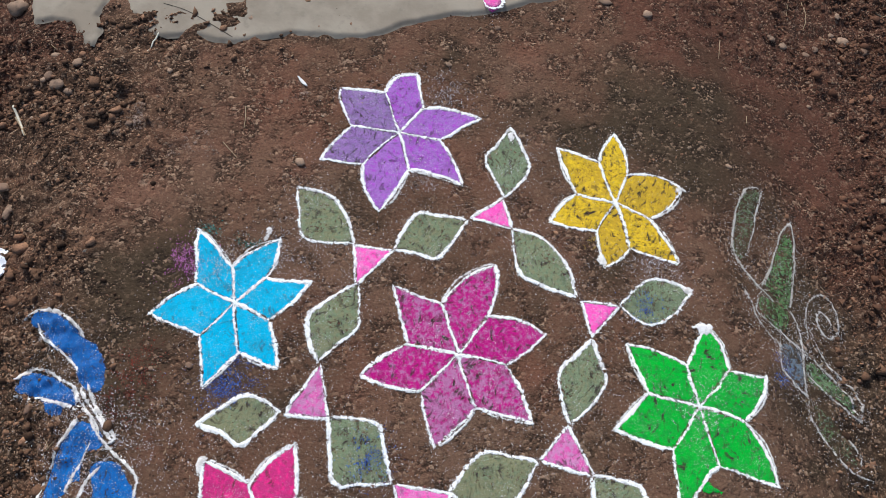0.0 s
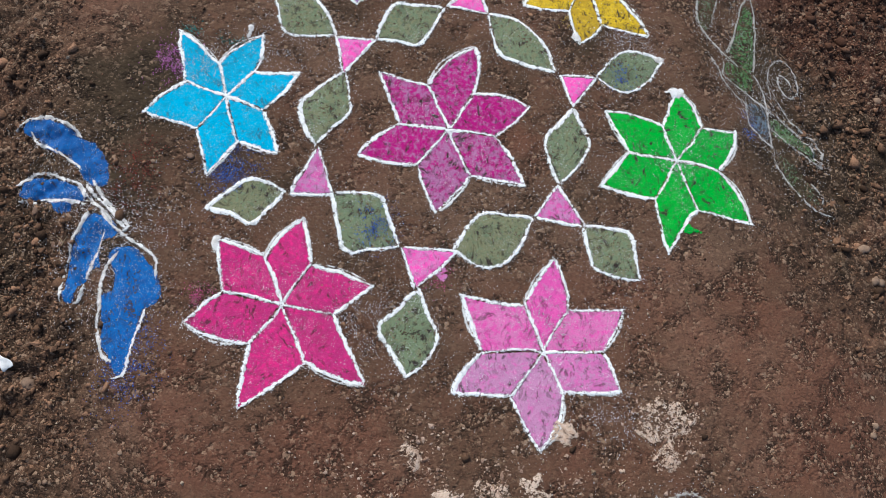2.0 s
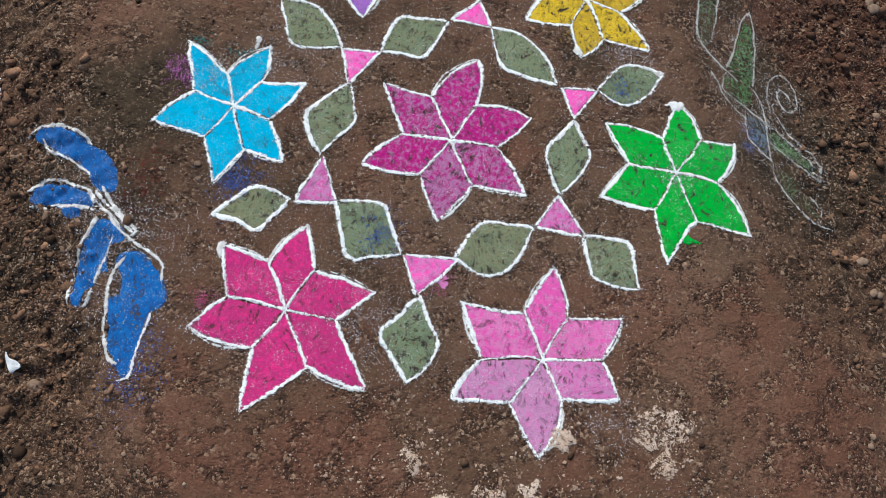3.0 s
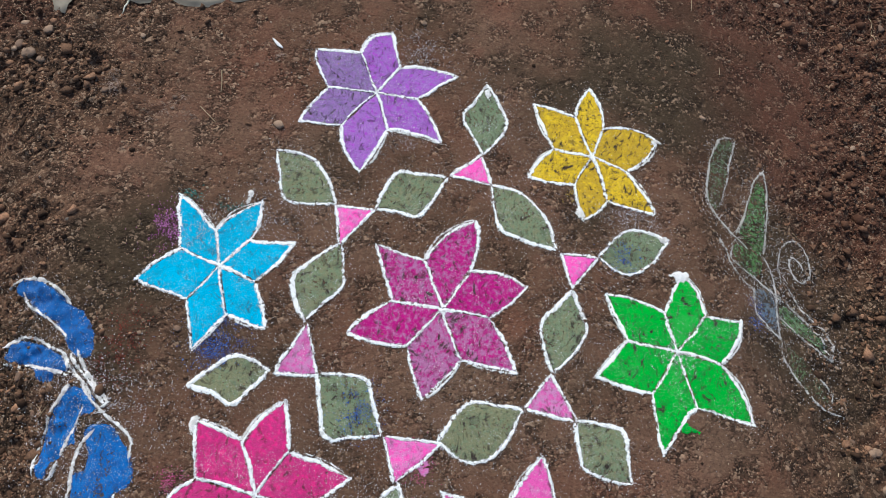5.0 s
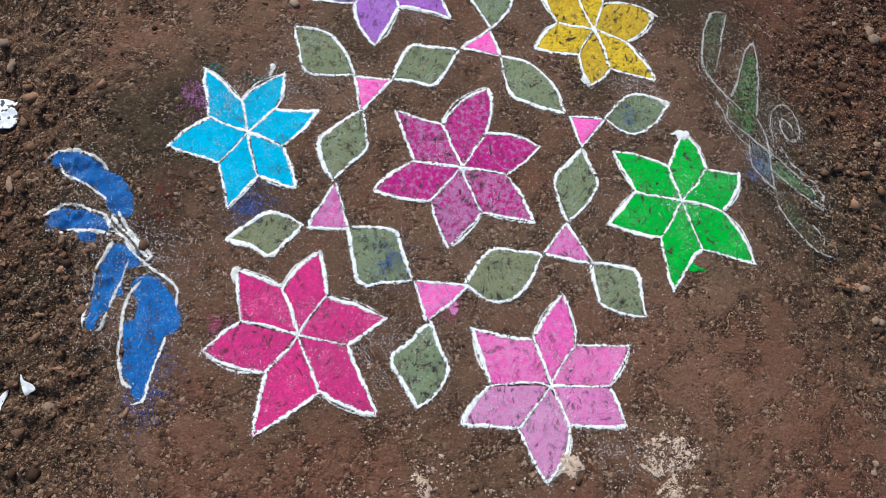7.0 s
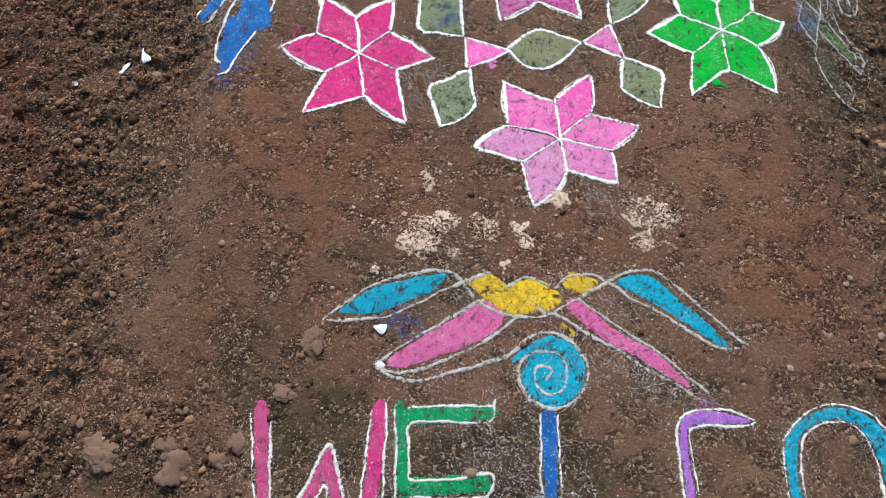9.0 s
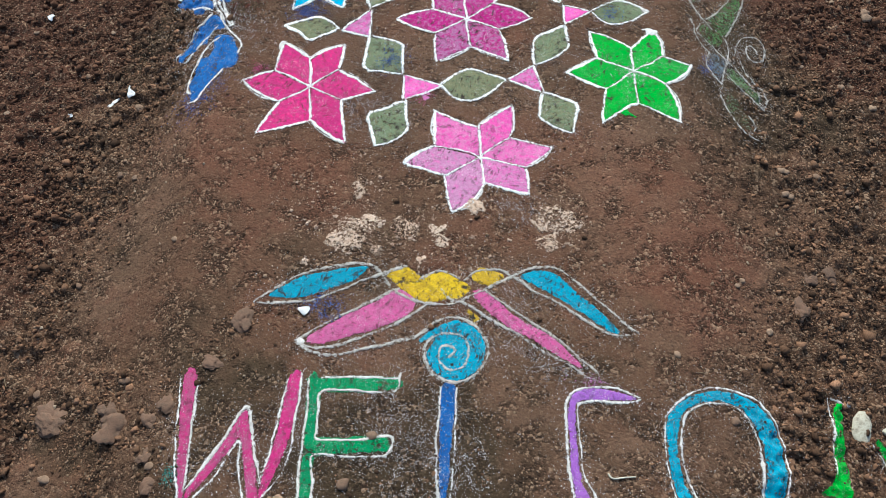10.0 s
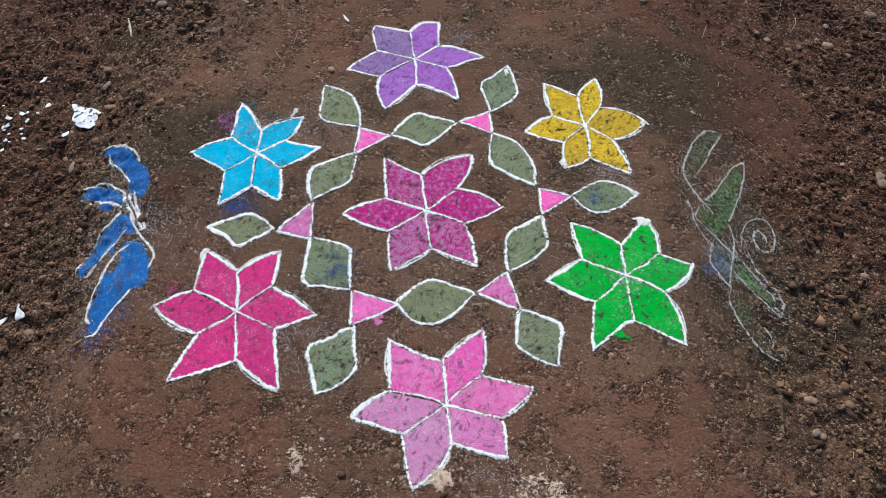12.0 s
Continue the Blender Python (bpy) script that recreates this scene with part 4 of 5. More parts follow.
drawing("powder_stroke", "bright green powder stroke edged in white below the lettering", "powder drawing",
        [(GREEN, [(0.976, -1.328), (1.019, -1.308), (1.074, -1.307), (1.140, -1.318), (1.108, -1.340), (1.063, -1.334), (1.021, -1.336), (0.985, -1.355)])],
        [[(0.990, -1.392), (0.979, -1.358), (0.975, -1.325), (1.018, -1.303), (1.079, -1.301), (1.152, -1.315)], [(0.981, -1.363), (1.022, -1.338), (1.071, -1.342), (1.098, -1.351)]], 0.0021, CHALK)
drawing("powder_stroke", "dark green powder stroke edged in white below the lettering", "powder drawing",
        [(DARK_GREEN, [(1.270, -1.183), (1.296, -1.176), (1.351, -1.215), (1.308, -1.237)])],
        [[(1.270, -1.183), (1.296, -1.243)]], 0.0021, CHALK)


# ---- worn concrete at the edge of the yard ----
def slab_top(x, y):
    return fall(x, y) + 0.014 * (vnoise(x, y, 1.6, 1) - 0.5) + 0.004 * (vnoise(x, y, 8, 2) - 0.5) + 0.009


def slab_piece(outline, parent, step=0.006):
    poly = spline(outline, False, 0.02)
    poly = poly + 0.012 * np.stack([vnoise(poly[:, 0], poly[:, 1], 30, 51) - 0.5, vnoise(poly[:, 0], poly[:, 1], 30, 52) - 0.5], -1)
    lo, hi = poly.min(0) - step, poly.max(0) + step
    ax, ay = np.meshgrid(np.arange(lo[0], hi[0], step), np.arange(lo[1], hi[1], step), indexing="ij")
    sd = inside_depth(ax, ay, poly)
    dx, dy = np.gradient(sd, step)
    edge = -0.013
    push = np.where(sd < edge, edge - sd, 0)
    ax, ay = ax + dx * push, ay + dy * push
    keep = sd > edge
    cell = keep[:-1, :-1] | keep[1:, :-1] | keep[:-1, 1:] | keep[1:, 1:]
    idx = np.arange(ax.size).reshape(ax.shape)
    quads = np.stack([idx[:-1, :-1], idx[1:, :-1], idx[1:, 1:], idx[:-1, 1:]], -1)[cell]
    used, inv = np.unique(quads, return_inverse=True)
    lip = np.maximum(sd, edge) + 0.004 * (vnoise(ax, ay, 60, 53) - 0.5)
    z = slab_top(ax, ay) + 0.009 * (ramp(lip, edge, 0.002) - 1.0)
    v = np.stack([ax.ravel(), ay.ravel(), z.ravel()], -1)[used]
    return part("slab", mesh_from("slab", v, inv.reshape(quads.shape), CONCRETE), parent)


pavement = tagged(new("pavement"), "worn grey concrete apron with a crumbled edge and a crack", "pavement", kind="structure")
slab_piece([(0.039, 1.129), (-0.046, 1.089), (-0.135, 1.030), (-0.241, 0.980), (-0.355, 0.909), (-0.462, 0.827), (-0.566, 0.797), (-0.642, 0.783), (-0.708, 0.741), (-0.788, 0.700), (-0.887, 0.689), (-0.981, 0.666), (-1.030, 0.677), (-1.065, 0.714), (-1.089, 0.749), (-1.35, 1.25), (-1.3, 2.3), (0.6, 2.5)], pavement)
slab_piece([(-1.159, 0.730), (-1.161, 0.671), (-1.125, 0.620), (-1.122, 0.577), (-1.162, 0.597), (-1.201, 0.634), (-1.260, 0.631), (-1.305, 0.621), (-1.341, 0.681), (-1.62, 1.2), (-1.37, 1.23)], pavement)
crack_line = spline([(-1.004, 0.761), (-0.938, 0.756), (-0.861, 0.732), (-0.787, 0.705)])
CRACK = plain_material("dark_crack", (0.02, 0.016, 0.012), (0.03, 0.022, 0.016), 80, 1.0)


def ribbon(points, half, lift, material, base):
    p = np.array(points)
    t = np.gradient(p, axis=0)
    n = np.stack([-t[:, 1], t[:, 0]], -1) / (np.linalg.norm(t, axis=1)[:, None] + 1e-9)
    w = half * (0.5 + vnoise(p[:, 0], p[:, 1], 60, 61))[:, None]
    rows = [np.column_stack([p + n * w * k, base(p[:, 0], p[:, 1]) + lift]) for k in (-1, 1)]
    v = np.vstack(rows)
    m = len(p)
    q = [(i, i + 1, m + i + 1, m + i) for i in range(m - 1)]
    return mesh_from("ribbon", v, q, material)


part("crack", ribbon(crack_line, 0.0011, 0.0006, CRACK, slab_top), pavement, "dark hairline crack")

# ---- smears and spills of powder, pale lime patches ----
LIME = powder("old_lime", (0.62, 0.47, 0.37), 0.25, second=(0.50, 0.34, 0.25), pale=0.3, ragged=10.0, dirt=0.3, patchy=9.0)
BLUE_DUST = clod_material("blue_grains", (0.010, 0.045, 0.28), (0.16, 0.28, 0.62))
VIOLET_DUST = clod_material("violet_grains", (0.38, 0.05, 0.34), (0.85, 0.42, 0.76))
WHITE_DUST = clod_material("white_grains", (0.42, 0.38, 0.40), (0.80, 0.78, 0.82))
RED_DUST = clod_material("red_grains", (0.12, 0.02, 0.015), (0.28, 0.06, 0.04))
TEAL_DUST = clod_material("teal_grains", (0.01, 0.16, 0.15), (0.10, 0.40, 0.36))
PINK_DUST = clod_material("pink_grains", (0.40, 0.02, 0.14), (0.75, 0.25, 0.45))
YELLOW_DUST = clod_material("yellow_grains", (0.40, 0.26, 0.01), (0.62, 0.48, 0.10))


def blob(c, rx, ry, seed, turn=0.0):
    a = np.linspace(0, 2 * math.pi, 40, endpoint=False)
    r = 0.55 + 0.9 * vnoise(np.cos(a) * 1.5 + seed, np.sin(a) * 1.5, 1.0, 71) * (0.6 + 0.8 * vnoise(np.cos(a) * 4 + seed, np.sin(a) * 4, 1.0, 72))
    u, v = rx * r * np.cos(a), ry * r * np.sin(a)
    return np.stack([c[0] + u * math.cos(turn) - v * math.sin(turn), c[1] + u * math.sin(turn) + v * math.cos(turn)], -1)


def spill(name, label, material, c, rx, ry, seed, lift=0.003, category="spilled powder"):
    kept = len(DRAWN)
    ob = new(name, powder_patch(blob(c, rx, ry, seed), material, c, lift=lift))
    del DRAWN[kept:]
    ob.location = (c[0], c[1], float(height(c[0], c[1])) + 0.0005)
    return tagged(ob, label, category)


def bits(x, y, size, solid, flat=0.7, sink=0.25, jitter=0.3, seed=3):
    """Vertices and faces of many small bits, each turned, stretched and dented on its own."""
    r = np.random.default_rng(seed)
    if solid == "crumb":
        v0 = np.array([(1, 0, 0), (-1, 0, 0), (0, 1, 0), (0, -1, 0), (0, 0, 1), (0, 0, -1)], float)
        f0 = np.array([(0, 2, 4), (2, 1, 4), (1, 3, 4), (3, 0, 4), (2, 0, 5), (1, 2, 5), (3, 1, 5), (0, 3, 5)])
    else:
        bm = bmesh.new()
        bmesh.ops.create_icosphere(bm, subdivisions=1, radius=1.0)
        v0 = np.array([v.co[:] for v in bm.verts])
        f0 = np.array([[v.index for v in f.verts] for f in bm.faces])
        bm.free()
    n, m = len(x), len(v0)
    q = r.normal(size=(n, 4))
    q /= np.linalg.norm(q, axis=1)[:, None]
    a, b, c, d = q.T
    rot = np.stack([1 - 2 * (c * c + d * d), 2 * (b * c - a * d), 2 * (b * d + a * c), 2 * (b * c + a * d), 1 - 2 * (b * b + d * d), 2 * (c * d - a * b),
                    2 * (b * d - a * c), 2 * (c * d + a * b), 1 - 2 * (b * b + c * c)], -1).reshape(n, 3, 3)
    v = v0[None] * (1 + jitter * r.normal(size=(n, m, 1))) * r.uniform(0.6, 1.35, size=(n, 1, 3))
    v = np.einsum("nij,nmj->nmi", rot, v) * size[:, None, None]
    v[:, :, 2] *= flat
    v += np.stack([x, y, height(x, y) + size * sink], -1)[:, None, :]
    f = f0[None] + (np.arange(n) * m)[:, None, None]
    return v.reshape(-1, 3), f.reshape(-1, 3)


def dusting(word, material, c, rx, ry, seed, lift=0.0, where_on="over the soil"):
    """A handful of powder grains let fall, thick in the middle and thin outside."""
    r = np.random.default_rng(int(seed * 10) + 5)
    n = int((620000 if material is not WHITE_DUST else 260000) * rx * ry) + 60
    dx, dy = r.normal(size=n) * rx * 0.72, r.normal(size=n) * ry * 0.72
    keep = r.random(n) < ramp(vnoise(c[0] + dx, c[1] + dy, 55, 77), 0.1, 0.8)
    x, y = c[0] + dx[keep], c[1] + dy[keep]
    v, f = bits(x, y, r.uniform(0.0006, 0.0015, len(x)), "crumb", sink=0.8, seed=int(seed * 10))
    z0 = float(height(c[0], c[1]))
    ob = new("powder_dusting", mesh_from("powder_dusting", v - np.array((c[0], c[1], z0)), f, material, smooth=False))
    ob.location = (c[0], c[1], z0 + lift)
    return tagged(ob, word + " powder grains dusted loosely " + where_on, "spilled powder", kind="stuff")


SPILLS = [
    (VIOLET_DUST, "violet", (-0.655, 0.052), 0.045, 0.042), (BLUE_DUST, "dark blue", (-0.469, -0.182), 0.05, 0.055), (BLUE_DUST, "dark blue", (-0.469, -0.216), 0.028, 0.03),
    (RED_DUST, "red earth", (-0.666, -0.252), 0.04, 0.07), (WHITE_DUST, "white", (-0.192, 0.704), 0.06, 0.06), (WHITE_DUST, "white", (-0.203, 0.430), 0.05, 0.045),
    (TEAL_DUST, "teal", (-0.533, 0.140), 0.025, 0.012), (TEAL_DUST, "teal", (-0.634, 0.149), 0.02, 0.016), (BLUE_DUST, "blue", (-0.579, -0.641), 0.045, 0.075),
    (WHITE_DUST, "white", (-0.667, -0.412), 0.13, 0.13), (WHITE_DUST, "grey-violet", (0.447, -0.619), 0.07, 0.05),
    (PINK_DUST, "pink", (-0.462, -0.489), 0.025, 0.02), (PINK_DUST, "pink", (0.027, -0.352), 0.02, 0.03), (YELLOW_DUST, "yellow", (0.257, 0.375), 0.012, 0.018),
    (BLUE_DUST, "violet-blue", (0.123, -1.110), 0.05, 0.03), (WHITE_DUST, "white", (0.384, -1.289), 0.05, 0.09), (WHITE_DUST, "white", (0.485, -1.354), 0.05, 0.12),
    (TEAL_DUST, "teal", (0.020, -1.616), 0.018, 0.02), (WHITE_DUST, "white", (0.646, -1.008), 0.12, 0.05), (WHITE_DUST, "grey", (0.529, -0.877), 0.06, 0.04),
    (WHITE_DUST, "white", (-0.454, 0.131), 0.07, 0.07), (WHITE_DUST, "white", (0.422, 0.350), 0.06, 0.05), (BLUE_DUST, "blue", (0.757, 0.165), 0.02, 0.03),
    (WHITE_DUST, "white", (-0.127, -0.486), 0.08, 0.07), (WHITE_DUST, "white", (0.610, -1.311), 0.06, 0.09), (VIOLET_DUST, "violet", (0.814, -1.004), 0.04, 0.014),
]
for k, (material, word, c, rx, ry) in enumerate(SPILLS):
    dusting(word, material, c, rx, ry, k * 1.7)
dusting("blue", BLUE_DUST, (-0.125, -0.271), 0.034, 0.038, 54.4, 0.002, "on an olive powder leaf")
dusting("white", WHITE_DUST, (-0.585, 0.055), 0.035, 0.05, 61.3, 0.002, "on a cyan powder petal")
dusting("white", WHITE_DUST, (0.56, 0.02), 0.05, 0.05, 63.1, 0.002, "at the heart of a green star")
dusting("white", WHITE_DUST, (-0.22, 0.55), 0.04, 0.03, 65.7, 0.002, "on a purple powder petal")
dusting("white", WHITE_DUST, (0.29, -0.43), 0.05, 0.05, 67.9, 0.002, "at the heart of a pink star")
dusting("blue", BLUE_DUST, (0.408, 0.230), 0.03, 0.03, 58.4, 0.002, "on an olive powder leaf")
for k, (c, rx, ry) in enumerate([((0.556, 0.214), 0.022, 0.018), ((0.291, 0.329), 0.012, 0.016), ((0.461, 0.585), 0.016, 0.010), ((0.004, 0.622), 0.012, 0.018), ((0.505, 0.303), 0.014, 0.010), ((-0.502, 0.172), 0.008, 0.016), ((-0.459, -0.370), 0.010, 0.020), ((0.114, -1.213), 0.011, 0.008)]):
    spill("powder_spill", "small heap of white powder at the tip of a drawing", CHALK, c, rx, ry, 90 + k * 1.9, 0.0035)
spill("powder_spill", "green powder spilled past a white outline", GREEN, (0.592, -0.152), 0.030, 0.014, 131.0, 0.002)
spill("powder_spill", "pink powder spilled past a white outline", DUSTY_TRI, (0.032, -0.356), 0.016, 0.020, 133.0, 0.001)
# stray white grains that fell beside the trickled lines
rng = np.random.default_rng(611)
stray = np.vstack([np.asarray(p) for p in LINES])
stray = stray[rng.integers(0, len(stray), 15000)] + rng.normal(size=(15000, 2)) * 0.011 * rng.uniform(0.4, 2.4, (15000, 1))
stray = stray[rng.random(15000) < ramp(vnoise(stray[:, 0], stray[:, 1], 7, 78), 0.3, 0.8)]
v, f = bits(stray[:, 0], stray[:, 1], rng.uniform(0.0005, 0.0012, len(stray)), "crumb", sink=0.8, seed=612)
tagged(new("powder_dusting", mesh_from("powder_dusting", v + np.array((0, 0, 0.0012)), f, WHITE_DUST, smooth=False)), "stray white powder grains beside the drawn lines", "spilled powder", kind="stuff")
PATCHES = [((0.073, -0.888), 0.05, 0.05), ((0.200, -0.810), 0.036, 0.03), ((0.283, -0.785), 0.03, 0.032), ((0.549, -0.596), 0.058, 0.05),
           ((0.554, -0.683), 0.026, 0.03), ((0.109, -0.829), 0.03, 0.03), ((0.159, -0.904), 0.02, 0.015), ((0.011, -0.753), 0.028, 0.02),
           ((0.328, -0.660), 0.025, 0.022), ((0.086, -0.939), 0.02, 0.022), ((0.595, -0.599), 0.02, 0.02), ((0.277, -0.884), 0.014, 0.018), ((0.010, -1.013), 0.012, 0.01)]
for k, (c, rx, ry) in enumerate(PATCHES):
    spill("lime_patch", "flaking pale peach lime patch pressed into the soil", LIME, c, rx * 0.95, ry * 0.95, 20 + k * 2.3, 0.003, "lime patch")
WORN = powder("worn_dust", (0.27, 0.19, 0.15), -1.0, second=(0.22, 0.15, 0.12), pale=0.0, ragged=8, patchy=6.0)
for k, (c, rx, ry) in enumerate([((-0.785, 0.354), 0.07, 0.05), ((-0.905, 0.394), 0.06, 0.04), ((-0.576, 0.583), 0.03, 0.04)]):
    spill("dust_patch", "faint pale dust rubbed into the swept soil", WORN, c, rx, ry, 60 + k * 3.1, 0.002, "dust")

# ---- loose stones ----
def lump(seed, rough=0.28, cuts=2):
    bm = bmesh.new()
    bmesh.ops.create_icosphere(bm, subdivisions=cuts, radius=1.0)
    for v in bm.verts:
        k = noise.noise(v.co * 1.1 + Vector((seed * 3.1, seed, 0))) + 0.45 * noise.noise(v.co * 2.7 + Vector((0, seed * 5.3, 1)))
        k += 0.35 * noise.noise(v.co * 6.5 + Vector((seed, 2, seed * 1.7)))
        v.co *= 1 + rough * k * 1.6
        v.co.z *= 0.72
    for f in bm.faces:
        f.smooth = True
    me = bpy.data.meshes.new("lump")
    bm.to_mesh(me)
    bm.free()
    return me


def lump_set(material, count, cuts, rough):
    out = []
    for k in range(count):
        me = lump(k + 1 + cuts * 10, rough, cuts)
        me.materials.append(material)
        out.append(me)
    return out


SMALL, EARTH, PALE = lump_set(STONE, 8, 2, 0.3), lump_set(EARTH_LUMP, 4, 4, 0.42), lump_set(PALE_STONE, 2, 3, 0.12)


def stone(mesh, c, sx, sy, sz, turn, label, group="", name="stone", category="stone"):
    ob = new(name, mesh)
    ob.scale = (sx, sy, sz)
    ob.rotation_euler = (0, 0, turn)
    ob.location = (c[0], c[1], float(height(c[0], c[1])) + sz * 0.15)
    return tagged(ob, label, category, group)


STONES = [
    ((-1.196, 0.461), 0.013, 0.016), ((-1.123, 0.429), 0.015, 0.011), ((-1.207, 0.526), 0.013, 0.009), ((-1.159, 0.435), 0.018, 0.016), ((-1.135, 0.511), 0.012, 0.012),
    ((0.752, 1.255), 0.014, 0.013), ((1.042, 1.378), 0.013, 0.019), ((0.831, 1.259), 0.014, 0.010), ((0.709, 1.256), 0.010, 0.010), ((0.962, 1.381), 0.02, 0.02),
    ((0.922, 1.387), 0.012, 0.012), ((0.861, 1.299), 0.012, 0.014), ((0.179, 1.163), 0.02, 0.013), ((0.308, 1.156), 0.016, 0.014), ((-1.377, 0.652), 0.026, 0.026), ((-0.207, 0.801), 0.008, 0.008), ((-0.494, 0.384), 0.015, 0.012),
    ((-0.765, 0.397), 0.006, 0.006), ((-1.146, 0.093), 0.010, 0.02), ((-0.106, 0.969), 0.008, 0.008), ((-1.058, -0.210), 0.010, 0.02), ((-1.147, 0.092), 0.009, 0.022),
    ((-1.186, 0.149), 0.016, 0.013), ((-0.794, -0.707), 0.013, 0.012), ((-0.802, -0.704), 0.012, 0.012), ((1.086, -0.088), 0.010, 0.010), ((1.119, -0.173), 0.011, 0.010),
    ((1.199, 0.776), 0.018, 0.02), ((1.204, 1.320), 0.014, 0.013), ((1.106, -0.168), 0.011, 0.010), ((1.293, 0.350), 0.013, 0.013), ((1.079, -0.089), 0.011, 0.011),
    ((1.173, -0.053), 0.013, 0.012), ((1.179, 0.389), 0.013, 0.012), ((1.194, 0.807), 0.017, 0.02), ((-0.472, -1.576), 0.011, 0.014), ((0.379, -1.469), 0.013, 0.013),
    ((0.271, -1.558), 0.014, 0.010), ((0.386, -1.344), 0.013, 0.011), ((-0.300, -1.739), 0.016, 0.010), ((-0.104, -1.792), 0.015, 0.012), ((0.061, -1.761), 0.017, 0.015), ((1.132, -0.931), 0.012, 0.012),
    ((1.093, 1.671), 0.024, 0.018), ((1.267, 1.717), 0.022, 0.018), ((1.204, 1.320), 0.014, 0.011), ((1.198, 0.907), 0.009, 0.012), ((1.193, 0.791), 0.014, 0.017), ((0.985, 1.403), 0.009, 0.013), ((0.705, 1.263), 0.012, 0.009),
    ((1.070, -0.095), 0.012, 0.011), ((1.099, -0.174), 0.009, 0.009), ((-0.632, -0.939), 0.009, 0.008), ((-0.353, -1.092), 0.009, 0.008), ((1.054, -0.537), 0.008, 0.008),
]
for k, (c, a, b) in enumerate(STONES):
    stone(SMALL[k % 8], c, a, b, 0.75 * min(a, b), 0.4 * math.sin(k * 7.3), "rounded buff stone half sunk in the soil", "field stones")
LUMPS = [((-0.381, -1.617), 0.040, 0.030), ((-0.185, -1.572), 0.036, 0.034), ((-0.235, -1.551), 0.026, 0.022), ((-0.084, -1.478), 0.022, 0.018), ((-0.043, -1.226), 0.026, 0.020), ((-0.104, -1.529), 0.018, 0.015),
         ((-0.063, -1.605), 0.016, 0.014), ((-0.045, -1.352), 0.020, 0.014), ((-0.011, -1.651), 0.018, 0.015), ((1.218, -0.538), 0.024, 0.02), ((1.223, -0.421), 0.02, 0.016), ((1.274, -0.370), 0.022, 0.018)]
for k, (c, a, b) in enumerate(LUMPS):
    stone(EARTH[k % 4], c, a * 1.1, b * 1.1, 0.5 * min(a, b), k * 1.3, "crumbling reddish earth lump on loose soil", "earth lumps", "earth_lump", "lump")
stone(PALE[0], (1.434, -0.770), 0.024, 0.046, 0.014, 0.12, "smooth pale grey oval pebble beside a green powder letter", name="pebble", category="pebble")
stone(PALE[1], (1.515, -0.747), 0.034, 0.014, 0.010, 0.1, "long grey-brown stone in the soil by a pebble", name="pebble", category="pebble")
rng = np.random.default_rng(7)
made = 0
while made < 170:
    c = (rng.uniform(-1.6, 1.5), rng.uniform(-1.95, 1.5))
    if rng.random() > 0.06 + 0.94 * float(loose(c[0], c[1])) or any(float(inside_depth(np.array(c[0]), np.array(c[1]), p)) > -0.012 for p in DRAWN):
        continue
    r = 0.0042 + 0.006 * rng.random() ** 2.5
    stone(SMALL[made % 8], c, r * rng.uniform(0.8, 1.5), r, r * 0.7, rng.uniform(0, 6.28), "small brown stone lying in loose soil", "small stones")
    made += 1

# ---- litter ----
def paper_material():
    m, nd, lk, b = node_mat("printed_paper")
    n = n_noise(nd, lk, where(nd), 62, 1)
    col = n_mix(nd, lk, n_range(nd, lk, n, 0.56, 0.60), (0.72, 0.73, 0.78), (0.05, 0.05, 0.07))
    lk.new(col, b.inputs["Base Color"])
    b.inputs["Roughness"].default_value = 0.6
    return m


PAPER = paper_material()
SHELL = plain_material("dried_petal", (0.72, 0.72, 0.74), (0.58, 0.57, 0.58), 50, 0.6)
STRAW = plain_material("dry_straw", (0.40, 0.30, 0.19), (0.28, 0.20, 0.12), 40, 0.8)
TWIG = plain_material("pale_twig", (0.62, 0.58, 0.48), (0.42, 0.38, 0.30), 40, 0.7)


def scrap(name, label, category, outline, material, curl, seed):
    """A small crumpled sheet: thin, with a raised, folded surface."""
    poly = spline(outline, True, 0.006)
    o = poly.mean(0)
    step = 0.004
    lo, hi = poly.min(0) - step, poly.max(0) + step
    ax, ay = np.meshgrid(np.arange(lo[0], hi[0], step), np.arange(lo[1], hi[1], step), indexing="ij")
    sd = inside_depth(ax, ay, poly)
    dx, dy = np.gradient(sd, step)
    push = np.where(sd < 0, -sd, 0)
    ax, ay = ax + dx * push, ay + dy * push
    keep = sd > 0
    cell = keep[:-1, :-1] | keep[1:, :-1] | keep[:-1, 1:] | keep[1:, 1:]
    idx = np.arange(ax.size).reshape(ax.shape)
    quads = np.stack([idx[:-1, :-1], idx[1:, :-1], idx[1:, 1:], idx[:-1, 1:]], -1)[cell]
    used, inv = np.unique(quads, return_inverse=True)
    base = float(height(o[0], o[1]))
    lie = height(ax, ay)
    z = 0.35 * lie + 0.65 * np.percentile(lie, 85) - base + 0.002 + 0.6 * curl * vnoise(ax, ay, 45, seed) + curl * 0.6 * np.abs(vnoise(ax, ay, 90, seed + 1) - 0.5)
    top = np.stack([ax.ravel() - o[0], ay.ravel() - o[1], z.ravel()], -1)[used]
    ob = new(name, mesh_from(name, top, inv.reshape(quads.shape), material))
    ob.location = (o[0], o[1], base)
    thick = ob.modifiers.new("thickness", "SOLIDIFY")
    thick.thickness, thick.offset = 0.0008, -1
    return tagged(ob, label, category)


